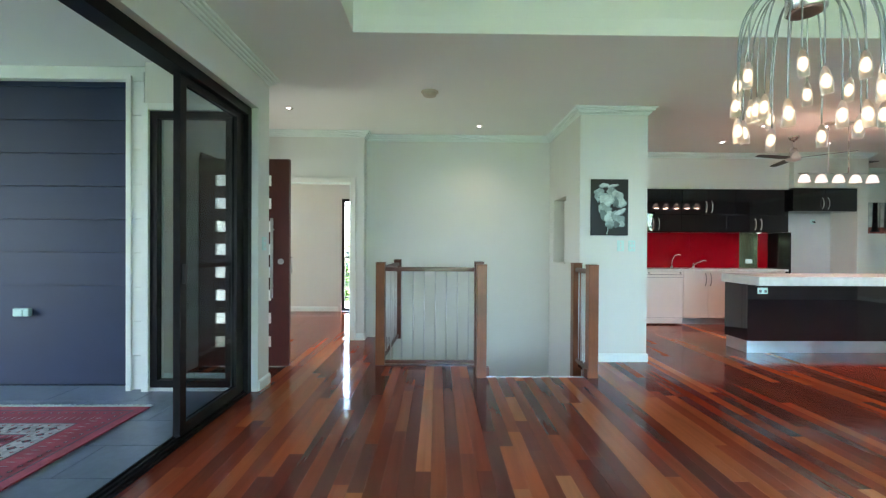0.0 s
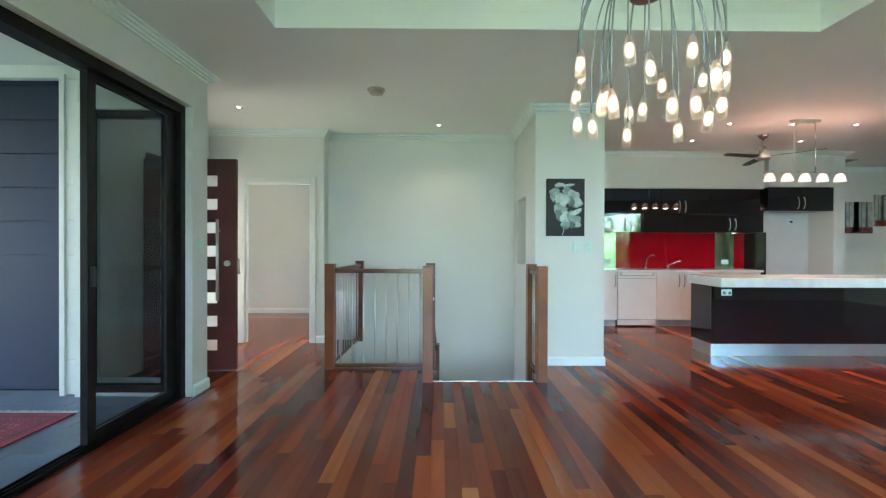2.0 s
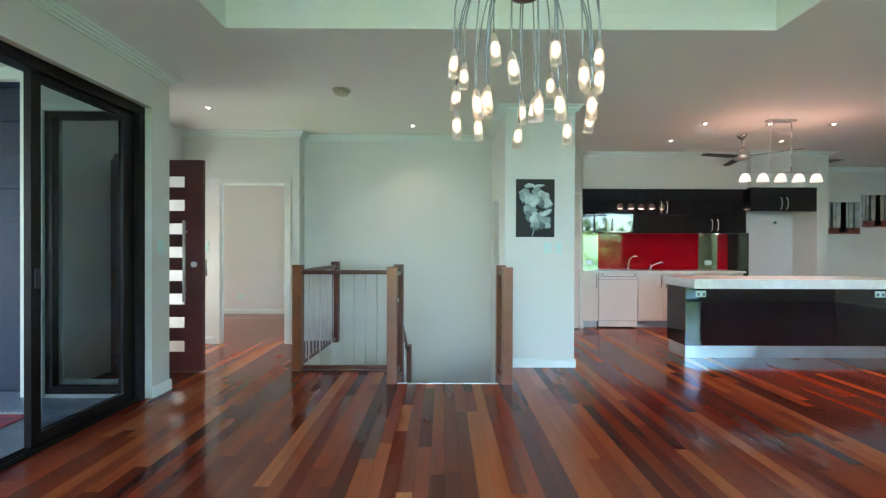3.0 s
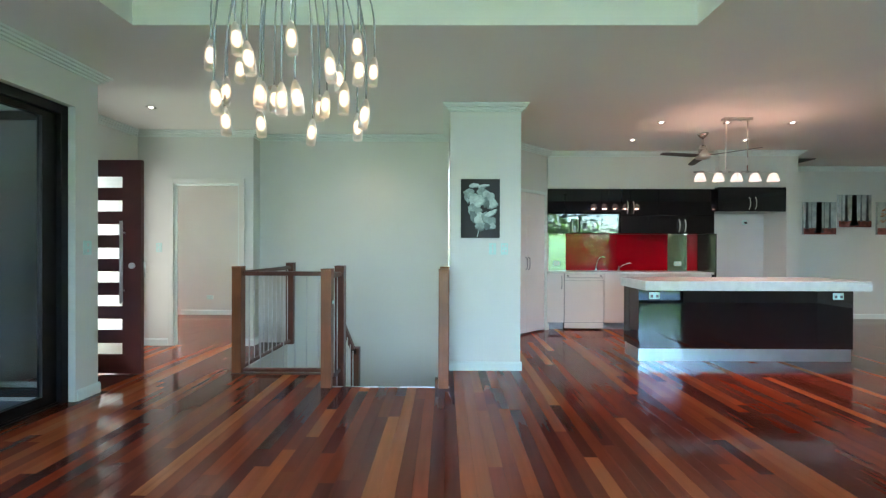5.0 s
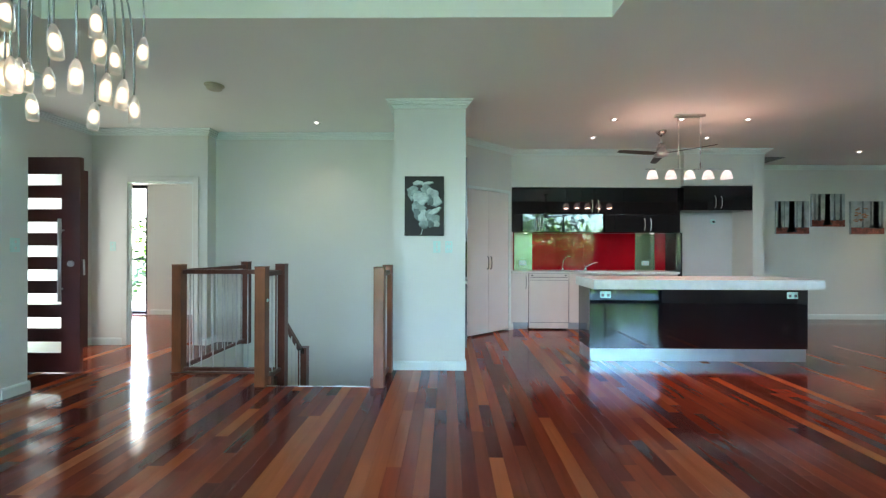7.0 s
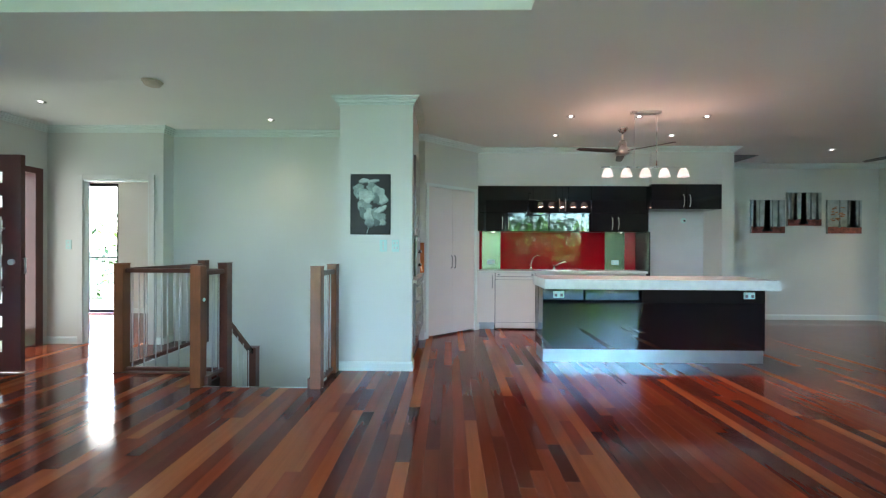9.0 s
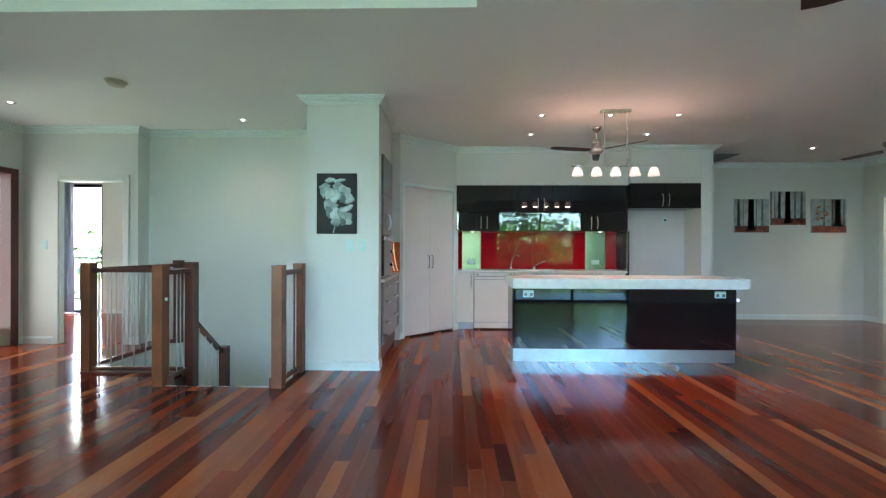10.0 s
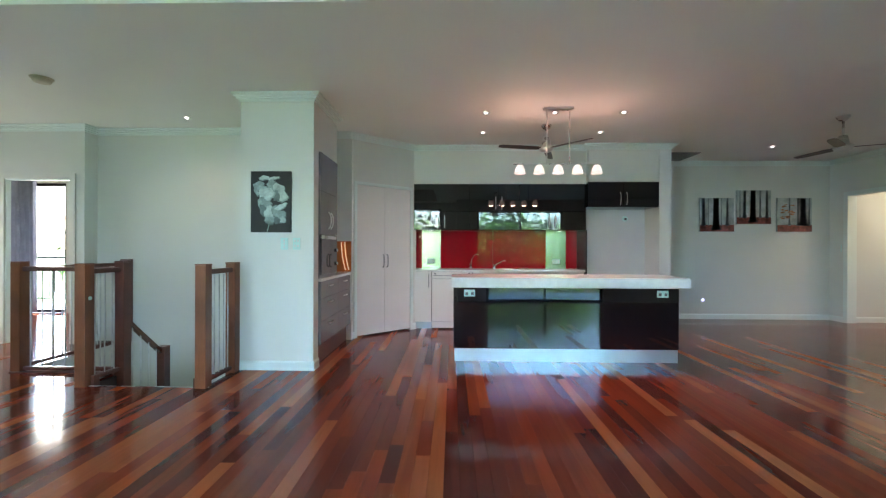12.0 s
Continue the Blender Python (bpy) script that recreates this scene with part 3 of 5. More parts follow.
def balustrade(p, q, count, label, top=1.005, low=0.06):
    p, q = Vector(p), Vector(q)
    u = (q - p).normalized()
    nrm = Vector((-u.y, u.x))
    ob = thing("balustrade", (*((p + q) / 2), low), label, "balustrade", "stair balustrades")

    def bar(z0, z1, w):
        a = [p + nrm * w, q + nrm * w, q - nrm * w, p - nrm * w]
        bm = prism(bmesh.new(), [(v.x, v.y) for v in a], z0, z1)
        bmesh.ops.bevel(bm, geom=list(bm.edges), offset=0.006, segments=2, affect="EDGES")
        return bm
    part("handrail", bar(top - 0.042, top, 0.030), M_RAIL, ob)
    part("bottom_rail", bar(low, low + 0.035, 0.022), M_RAIL, ob)
    for i in range(count):
        c = p + (q - p) * ((i + 0.5) / count)
        part("rod", rod((c.x, c.y, low + 0.034), (c.x, c.y, top - 0.041), 0.0055, 8), M_ROD, ob)
    return ob


balustrade((-0.642, 4.41), (0.272, 4.41), 8, "timber-railed balustrade with thin steel rods across the landing", low=0.012)
balustrade((-0.685, 4.458), (-0.637, 5.572), 11, "long timber-railed balustrade with thin steel rods along the void", low=0.03)
balustrade((0.307, 4.068), (0.318, 4.362), 3, "short timber-railed balustrade with thin steel rods", low=0.03)
balustrade((1.346, 4.068), (1.351, 4.422), 5, "short timber-railed balustrade beside the column", low=0.03)
# raking rail
rk = thing("raking_balustrade", (0.34, 4.65, -0.4), "dark timber stair rail running down with steel rods", "stair rail")
a0, a1 = Vector((0.335, 4.455, 0.47)), Vector((0.362, 4.845, 0.09))
for dz, nm, w in ((0, "handrail", 0.024), (-0.80, "bottom_rail", 0.020)):
    bm = bmesh.new()
    ends = []
    for a in (a0, a1):
        ends.append([bm.verts.new((a.x + sx, a.y, a.z + dz + sz)) for sx, sz in ((-w, -0.02), (w, -0.02), (w, 0.022), (-w, 0.022))])
    for i in range(4):
        j = (i + 1) % 4
        bm.faces.new((ends[0][i], ends[0][j], ends[1][j], ends[1][i]))
    bm.faces.new(ends[0][::-1]), bm.faces.new(ends[1])
    part(nm, bm, M_RAIL, rk)
for i in range(4):
    c = a0.lerp(a1, (i + 0.5) / 4)
    part("rod", rod((c.x, c.y, c.z - 0.79), (c.x, c.y, c.z - 0.015), 0.0055, 8), M_ROD, rk)
st = thing("staircase", (0.9, 4.1, -2.8), "dark timber stairs descending from the landing", "stairs", kind="structure")
for i in range(7):
    y0, z = 4.06 + i * 0.235, -0.19 - i * 0.18
    part("tread", solid(0.42, 1.398, y0, min(y0 + 0.26, 5.678), z - 0.035, z, 0.006), M_RAIL, st)
    part("riser", solid(0.42, 1.398, y0 - 0.012, y0 + 0.006, z + 0.001, z + 0.144), M_WALL, st)
part("stringer_end", solid(0.353, 0.384, 4.028, 4.085, -0.06, 0.085, 0.004), M_RAIL, st)
part("stringer_end", solid(1.268, 1.297, 4.000, 4.055, -0.02, 0.080, 0.004), M_RAIL, st)
part("nosing", solid(0.352, 1.398, 4.008, 4.024, -0.03, 0.003, 0.001), M_STEEL, st, "thin pale metal nosing at the stair head")
bm = solid(0.30, 1.39, 4.032, 4.055, -0.30, -0.032)
fixed("trim_void_fascia", bm, M_TRIM, "white painted fascia of the stair void", "trim")
fixed("trim_void_edge", solid(-0.735, 0.27, 4.345, 4.399, -0.018, 0.008, 0.003), M_RAIL, "dark timber edge strip along the stair void", "trim")


# ---- electrical fittings ----
def downlight(x, y, on=True):
    ob = thing("downlight", (x, y, H), "small round recessed downlight, switched on", "downlight", "ceiling downlights")
    part("bezel", lathe(bmesh.new(), x, y, ((0.030, H - 0.004), (0.046, H - 0.006), (0.047, H - 0.001), (0.030, H - 0.001))), M_STEEL, ob)
    part("globe", lathe(bmesh.new(), x, y, ((0.006, H - 0.010), (0.015, H - 0.009), (0.021, H - 0.0045))), M_DOWN, ob, "glowing lamp face")
    return ob


for x, y in ((0.394, 5.22), (-1.716, 4.62), (3.839, 5.10), (5.35, 5.10), (3.864, 5.86), (5.369, 5.86), (8.13, 6.62), (4.60, 5.10)):
    downlight(x, y)
sm = thing("smoke_alarm", (-0.19, 4.13, H), "round cream smoke alarm on the ceiling", "smoke alarm")
part("base", lathe(bmesh.new(), -0.19, 4.13, ((0.078, H - 0.012), (0.084, H - 0.006), (0.084, H - 0.001))), M_CREAM, sm)
part("cover", lathe(bmesh.new(), -0.19, 4.13, ((0.040, H - 0.045), (0.062, H - 0.038), (0.070, H - 0.014), (0.070, H - 0.0125))), M_CREAM, sm)


def switch_plate(name, centre, axis, w, h, dots, label, cat="light switch"):
    """axis: the way the plate faces."""
    x, y, z = centre
    ob = thing(name, centre, label, cat, "wall switches")

    def at(u0, u1, d0, d1, z0, z1, bev=0.0):
        if axis == "-y":
            return solid(x + u0, x + u1, y - d1, y - d0, z + z0, z + z1, bev)
        return solid(x + d0, x + d1, y + u0, y + u1, z + z0, z + z1, bev)
    part("plate", at(-w / 2, w / 2, 0.0, 0.009, -h / 2, h / 2, 0.003), M_PLASTIC, ob)
    for u, v in dots:
        part("rocker", at(u - 0.007, u + 0.007, 0.009, 0.013, v - 0.011, v + 0.011, 0.002), M_DARKPL if name == "keypad" else M_WHITE, ob)
    return ob


switch_plate("light_switch", (1.835, 4.52, 1.235), "-y", 0.072, 0.116, [(0, 0.03), (0, -0.03), (0, 0.0)], "white wall switch plate on the column")
switch_plate("light_switch", (1.955, 4.52, 1.235), "-y", 0.072, 0.116, [(-0.015, 0.028), (0.015, 0.028), (-0.015, -0.02), (0.015, -0.02)], "white four-gang switch plate on the column")
switch_plate("light_switch", (-2.246, 5.49, 1.235), "-y", 0.072, 0.116, [(0, 0.025), (0, -0.025)], "white wall switch plate beside the bedroom door")
switch_plate("light_switch", (-1.60, 3.733, 1.235), "x", 0.072, 0.116, [(0, 0.025), (0, -0.025)], "white wall switch plate beside the patio doors")
switch_plate("light_switch", (9.895, 7.45, 1.22), "-y", 0.01, 0.116, [], "white wall switch plate beside the passage")
switch_plate("power_point", (-2.95, 7.80, 0.32), "-y", 0.116, 0.072, [(-0.03, 0), (0.03, 0)], "white wall power point in the bedroom", "power point")


M_NIGHT = glowing("violet_led", (0.50, 0.42, 1.0), 0.25)
nl = thing("night_light", (7.77, 7.66, 0.33), "small plug-in night light glowing violet low on the wall", "night light")
part("plug", tube(bmesh.new(), ((7.77, 7.6595, 0.33), (7.77, 7.640, 0.33)), 0.026, 16), M_PLASTIC, nl)
part("lens", tube(bmesh.new(), ((7.77, 7.6398, 0.33), (7.77, 7.634, 0.33)), 0.018, 16), M_NIGHT, nl, "glowing violet lens")

# return-air grille in the ceiling of the nook
vg = thing("ceiling_vent", (7.03, 7.26, H), "square grey slatted air grille in the ceiling", "air vent")
bm = bmesh.new()
box(bm, 6.74, 7.32, 6.97, 7.00, H - 0.010, H - 0.001)
box(bm, 6.74, 7.32, 7.53, 7.56, H - 0.010, H - 0.001)
box(bm, 6.74, 6.77, 7.00, 7.53, H - 0.010, H - 0.001)
box(bm, 7.29, 7.32, 7.00, 7.53, H - 0.010, H - 0.001)
part("frame", bm, M_GREY, vg)
part("backing", solid(6.77, 7.29, 7.00, 7.53, H - 0.003, H - 0.001), M_DARKPL, vg)
for i in range(14):
    part("slat", solid(6.771, 7.289, 7.012 + i * 0.037, 7.030 + i * 0.037, H - 0.009, H - 0.004), M_GREY, vg)


# ---- pictures ----
def blob(bm, cx, cz, rx, rz, y, seed, turn=0.0, seg=28, t=0.0012):
    random.seed(seed)
    ph = [random.uniform(0, 6.28) for _ in range(4)]
    front, back = [], []
    for i in range(seg):
        a = 6.28319 * i / seg
        k = 1 + 0.10 * math.sin(3 * a + ph[0]) + 0.07 * math.sin(5 * a + ph[1]) + 0.05 * math.sin(9 * a + ph[2])
        u, v = rx * k * math.cos(a), rz * k * math.sin(a)
        u, v = u * math.cos(turn) - v * math.sin(turn), u * math.sin(turn) + v * math.cos(turn)
        front.append(bm.verts.new((cx + u, y - t, cz + v)))
        back.append(bm.verts.new((cx + u, y, cz + v)))
    bm.faces.new(front)
    for i in range(seg):
        j = (i + 1) % seg
        bm.faces.new((front[i], front[j], back[j], back[i]))
    return bm


fp = thing("flower_canvas", (1.708, 4.52, 1.34), "black canvas print of pale ruffled flowers", "picture")
part("canvas", solid(1.512, 1.905, 4.494, 4.5195, 1.345, 1.938, 0.002), M_PRINT, fp)
yy = 4.4935
PETALS = ((115, 101, 26, 10, 0.1, 0), (165, 104, 28, 7, 0.2, 0), (86, 136, 28, 14, 0.2, 1), (78, 168, 16, 24, 0.2, 1), (110, 160, 30, 14, 0.0, 1), (165, 142, 34, 24, -0.5, 1),
          (192, 160, 30, 26, -0.6, 0), (210, 198, 28, 28, 0.0, 0), (180, 195, 16, 26, 0.1, 2), (128, 188, 38, 32, 0.1, 0), (106, 232, 24, 26, 0.3, 1), (110, 272, 17, 28, 0.2, 2),
          (136, 243, 20, 18, 0.0, 1), (150, 288, 30, 34, 0.2, 0), (178, 278, 20, 30, 0.1, 1), (206, 256, 32, 12, 0.5, 0), (208, 300, 24, 24, 0.0, 1), (150, 328, 28, 18, 0.1, 1), (214, 325, 18, 14, 0.2, 0), (185, 326, 15, 16, 0.0, 2))
for i, (u, v, ru, rv, tn, tone) in enumerate(PETALS):
    cx, cz, k = 1.512 + (u - 42) * 0.00182, 1.938 - (v - 65) * 0.00182, 0.00208
    part("petal", blob(bmesh.new(), cx + 0.004, cz - 0.005, ru * k, rv * k, yy - 0.0006 * i, 40 + i, tn), (M_PETALMID, M_PETALDARK, M_PETALDARK)[tone], fp)
    part("petal", blob(bmesh.new(), cx, cz + 0.003, ru * k * 0.93, rv * k * 0.90, yy - 0.0006 * i - 0.0003, 40 + i, tn), (M_PETAL, M_PETALMID, M_PETALDARK)[tone], fp)
part("stem", tube(bmesh.new(), ((1.685, 4.493, 1.45), (1.69, 4.493, 1.40), (1.675, 4.493, 1.355)), 0.004, 6), M_PETAL, fp)
part("hook", solid(1.705, 1.715, 4.512, 4.5195, 1.939, 1.952), M_STEEL, fp)

M_MIST = surface("print_mist", (0.42, 0.47, 0.46), 0.6, vary=0.12, scale=7, grain=40, bump=0.02, stretch=(6, 1, 1))
M_TRUNK = surface("print_trunk", (0.060, 0.062, 0.066), 0.6, vary=0.2, scale=12, grain=70, bump=0.02)
M_FARTRUNK = surface("print_far_trunk", (0.20, 0.235, 0.24), 0.6, vary=0.15, scale=12, grain=70, bump=0.02)
M_LEAFRED = surface("print_red_leaves", (0.26, 0.075, 0.055), 0.6, vary=0.25, scale=18, grain=70, bump=0.02)
M_ORANGE = surface("print_orange_leaves", (0.48, 0.22, 0.10), 0.6, vary=0.25, scale=18, grain=70, bump=0.02)


def forest(x, z, trunks, label, orange=False):
    w, yb = 0.575, 7.66
    ob = thing("forest_canvas", (x + w / 2, yb, z), label, "picture", "three forest canvases")
    part("canvas", solid(x, x + w, yb - 0.035, yb - 0.001, z, z + w, 0.003), M_MIST, ob)
    yf = yb - 0.0352
    part("forest_floor", solid(x + 0.001, x + w - 0.001, yf - 0.0010, yf, z + 0.001, z + 0.115), M_LEAFRED, ob)
    for k, (u, r, near) in enumerate(trunks):
        bm = bmesh.new()
        z0, z1 = z + (0.03 if near else 0.10), z + w - 0.002
        pr = [(r * 1.9, z0), (r * 1.15, z0 + 0.07), (r, z0 + 0.2), (r * 0.92, z1)]
        l = [bm.verts.new((x + u - q, yf - 0.0016 - 0.0003 * k, h)) for q, h in pr]
        rr = [bm.verts.new((x + u + q, yf - 0.0016 - 0.0003 * k, h)) for q, h in pr]
        for i in range(3):
            bm.faces.new((l[i], rr[i], rr[i + 1], l[i + 1]))
        bmesh.ops.solidify(bm, geom=list(bm.faces), thickness=0.0008)
        part("trunk", bm, M_TRUNK if near else M_FARTRUNK, ob)
    if orange:
        for k in range(16):
            random.seed(90 + k)
            part("leaf_spray", blob(bmesh.new(), x + random.uniform(0.05, 0.26), z + random.uniform(0.2, 0.48), random.uniform(0.02, 0.045), random.uniform(0.006, 0.016), yf - 0.003 - 0.0002 * k, 200 + k, random.uniform(-0.4, 0.4), 14), M_ORANGE, ob)


forest(7.70, 1.50, ((0.06, 0.022, False), (0.27, 0.050, True), (0.46, 0.016, False), (0.36, 0.007, False), (0.14, 0.006, False)), "square canvas print of dark trunks in a misty forest")
forest(8.32, 1.63, ((0.13, 0.022, False), (0.27, 0.045, True), (0.39, 0.014, False), (0.50, 0.018, False), (0.05, 0.008, False)), "square canvas print of a misty forest hung highest")
forest(9.00, 1.50, ((0.20, 0.012, False), (0.34, 0.014, False), (0.43, 0.050, False), (0.53, 0.012, False)), "square canvas print of a misty forest with orange leaves", True)


# ---- cabinets ----
def bow(x, y, z0, z1, r=0.006, out=0.028):
    """Curved upright pull on a front that faces -y."""
    n = 7
    return tube(bmesh.new(), [(x, y - 0.001 - out * math.sin(math.pi * i / (n - 1)) ** 0.5, z0 + (z1 - z0) * i / (n - 1)) for i in range(n)], r, 8)


def upper(x0, x1, y, z0, z1, doors, mat, label, depth=0.37):
    ob = thing("wall_cabinet", ((x0 + x1) / 2, y + depth / 2, z0), label, "cabinet", "black wall cabinets")
    part("body", solid(x0 + 0.001, x1 - 0.001, y + 0.020, y + depth, z0, z1), mat, ob)
    w = (x1 - x0) / doors
    for i in range(doors):
        d = part("door", solid(x0 + i * w + 0.0015, x0 + (i + 1) * w - 0.0015, y, y + 0.019, z0 + 0.001, z1 - 0.001, 0.0015), mat, ob)
        if label.startswith("gloss"):
            hx = x0 + (i + 1) * w - 0.045 if i % 2 == 0 else x0 + i * w + 0.045
            part("handle", bow(hx, y, z0 + 0.03 if doors == 2 and z0 > 1.6 else z0 + 0.03, z0 + 0.21), M_ROD, d, "curved satin steel pull")
    return ob


Y_UP = 6.555
ZM = 1.74
upper(2.905, 3.72, Y_UP, 1.47, ZM, 2, M_BLACK, "gloss black lower wall cabinet with two chrome pulls")
upper(3.72, 4.44, Y_UP, 1.47, ZM, 1, M_BLACK, "plain black glossy flap wall cabinet")
upper(4.44, 5.42, Y_UP, 1.47, ZM, 2, M_BLACK, "gloss black lower wall cabinet with two chrome pulls")
upper(2.905, 3.72, Y_UP, ZM + 0.002, 2.142, 1, M_BLACK, "plain black glossy upper wall cabinet")
upper(3.72, 4.58, Y_UP, ZM + 0.002, 2.142, 2, M_BLACK, "gloss black upper wall cabinet with two chrome pulls")
upper(4.58, 5.42, Y_UP, ZM + 0.002, 2.142, 1, M_BLACK, "plain black glossy upper wall cabinet by the fridge space")
fridge_cab = upper(5.42, 6.43, 6.475, 1.80, 2.16, 2, M_BLACK, "gloss black cabinet over the fridge space", 0.46)
M_PANEL = surface("black_panel", (0.008, 0.007, 0.008), 0.22, vary=0.05, scale=2, grain=40, bump=0.0, spec=0.2)
fp2 = thing("fridge_panel", (5.41, 6.7, 0), "tall black glossy end panel beside the fridge space", "cabinet panel")
part("panel", solid(5.402, 5.419, 6.50, 6.938, 0.0, 1.468), M_PANEL, fp2)
M_RECESS = surface("recess_grey", (0.55, 0.56, 0.55), 0.4, vary=0.02, scale=2, grain=90, bump=0.02)
fixed("fridge_recess", solid(5.421, 6.43, 6.90, 6.938, 0.0, 1.795), M_RECESS, "pale grey back of the empty fridge space", "alcove")
tp = thing("water_tap", (6.12, 6.90, 1.66), "small fridge water tap on the recess wall", "tap")
part("plate", tube(bmesh.new(), ((6.12, 6.899, 1.66), (6.12, 6.885, 1.66)), 0.042, 20), M_PLASTIC, tp)
part("spout", tube(bmesh.new(), ((6.12, 6.886, 1.66), (6.12, 6.86, 1.66), (6.12, 6.855, 1.64)), 0.014, 10), M_DARKPL, tp)

# splashback
sp = thing("splashback", (4.05, 6.93, 0.9), "glossy red glass splashback with mirror strips", "splashback", kind="structure")
for x0, x1, m, lb in ((2.905, 3.0, M_RED, ""), (3.0, 3.29, M_MIRROR, "silvery green mirror strip"), (3.29, 4.10, M_RED, ""), (4.10, 4.92, M_RED, ""), (4.92, 5.23, M_MIRROR, "silvery green mirror strip"), (5.23, 5.40, M_RED, "")):
    part("glass_panel", solid(x0 + 0.001, x1 - 0.001, 6.928, 6.939, 0.886, 1.469), m, sp, lb)
switch_plate("power_point", (3.14, 6.928, 1.0), "-y", 0.116, 0.072, [(-0.03, 0), (0.03, 0)], "white power point on the mirror strip", "power point")
switch_plate("power_point", (5.08, 6.928, 1.0), "-y", 0.116, 0.072, [(-0.03, 0), (0.03, 0)], "white power point on the mirror strip", "power point")

for x in (3.15, 5.08):
    ob = thing("under_cabinet_light", (x, 6.72, 1.469), "small round light under the wall cabinet, switched on", "cabinet light", "lights under the wall cabinets")
    part("bezel", lathe(bmesh.new(), x, 6.72, ((0.024, 1.458), (0.034, 1.460), (0.035, 1.4695), (0.024, 1.4695))), M_STEEL, ob)
    part("globe", lathe(bmesh.new(), x, 6.72, ((0.006, 1.453), (0.018, 1.455), (0.022, 1.4575))), M_DOWN, ob, "glowing lamp face")

bt = thing("kitchen_benchtop", (4.05, 6.8, 0.86), "thin pale stone kitchen benchtop", "benchtop")
part("slab", solid(2.905, 5.40, 6.52, 6.926, 0.855, 0.885, 0.003), M_STONE, bt)


def base_unit(x0, x1, doors, label):
    ob = thing("base_cabinet", ((x0 + x1) / 2, 6.85, 0), label, "cabinet", "white base cabinets")
    part("body", solid(x0 + 0.001, x1 - 0.001, 6.60, 6.92, 0.105, 0.853), M_GREY, ob)
    part("kickboard", solid(x0 + 0.001, x1 - 0.001, 6.64, 6.655, 0.001, 0.104), M_KICKDULL, ob, "brushed aluminium kickboard")
    w = (x1 - x0) / doors
    for i in range(doors):
        d = part("door", solid(x0 + i * w + 0.0015, x0 + (i + 1) * w - 0.0015, 6.58, 6.599, 0.11, 0.850, 0.0015), M_WHITE, ob)
        hx = x0 + (i + 1) * w - 0.04 if i % 2 == 0 else x0 + i * w + 0.04
        part("handle", bow(hx, 6.58, 0.62, 0.82), M_ARM, d, "curved satin steel pull")


base_unit(2.905, 3.165, 1, "narrow white base cabinet with a chrome pull")
base_unit(3.775, 4.55, 2, "white two-door base cabinet under the sink")
base_unit(4.55, 5.40, 2, "white two-door base cabinet beside the fridge space")
dw = thing("dishwasher", (3.47, 6.85, 0), "white freestanding dishwasher under the bench", "dishwasher")
part("body", solid(3.170, 3.770, 6.60, 6.92, 0.02, 0.850), M_GREY, dw)
part("door", solid(3.174, 3.766, 6.575, 6.599, 0.115, 0.745, 0.004), M_WHITE, dw)
part("control_panel", solid(3.174, 3.766, 6.570, 6.599, 0.750, 0.848, 0.005), M_WHITE, dw)
part("handle_recess", solid(3.19, 3.75, 6.568, 6.572, 0.790, 0.797), M_GREY, dw)
part("kick_panel", solid(3.174, 3.766, 6.585, 6.599, 0.022, 0.108, 0.003), M_WHITE, dw)
for x in (3.22, 3.72):
    part("button", solid(x - 0.014, x + 0.014, 6.566, 6.571, 0.812, 0.832, 0.002), M_GREY, dw)
sk = thing("kitchen_sink", (4.05, 6.75, 0.885), "steel sink with drainer set in the bench", "sink")
part("rim", solid(3.78, 4.45, 6.62, 6.84, 0.8855, 0.889, 0.001), M_STEEL, sk)


def faucet(x, label, bend):
    ob = thing("kitchen_tap", (x, 6.88, 0.885), label, "tap", "kitchen taps")
    part("body", lathe(bmesh.new(), x, 6.88, ((0.020, 0.886), (0.018, 0.925), (0.010, 0.935))), M_CHROME, ob)
    part("spout", tube(bmesh.new(), [(x, 6.88, 0.93)] + [(x + dx, 6.88 - dx * 0.4, 0.93 + dz) for dx, dz in bend], 0.0065, 8), M_CHROME, ob)
    part("lever", tube(bmesh.new(), [(x, 6.88, 0.935), (x - 0.03, 6.83, 0.965)], 0.005, 8), M_CHROME, ob)


faucet(3.76, "chrome gooseneck filter tap at the sink", ((0.012, 0.10), (0.05, 0.165), (0.09, 0.18), (0.125, 0.165)))
faucet(4.12, "low chrome kitchen mixer tap at the sink", ((0.05, 0.04), (0.14, 0.085), (0.17, 0.075)))

# oven tower and drawers, facing the kitchen (+x)
def bow_y(y0, y1, x, z, r=0.006):
    n = 7
    return tube(bmesh.new(), [(x + 0.001 + 0.026 * math.sin(math.pi * i / (n - 1)) ** 0.5, y0 + (y1 - y0) * i / (n - 1), z) for i in range(n)], r, 8)


dr = thing("drawer_unit", (1.86, 5.2, 0), "grey glossy bench unit with three rows of drawers", "drawers")
part("body", solid(1.602, 2.125, 4.664, 5.856, 0.20, 0.853), M_GREY, dr)
part("kickboard", solid(1.7, 2.09, 4.664, 5.856, 0.001, 0.199), M_RAIL, dr)
for y0, y1 in ((4.667, 5.30), (5.303, 5.853)):
    for z0, z1 in ((0.215, 0.445), (0.448, 0.675), (0.678, 0.848)):
        d = part("drawer_front", solid(2.126, 2.145, y0, y1, z0, z1, 0.0015), M_GREY, dr)
        c = (y0 + y1) / 2
        part("handle", bow_y(c - 0.07, c + 0.07, 2.145, z1 - 0.055), M_ROD, d, "curved satin steel pull")
obt = thing("oven_benchtop", (1.86, 5.5, 0.855), "pale stone top over the drawer unit", "benchtop")
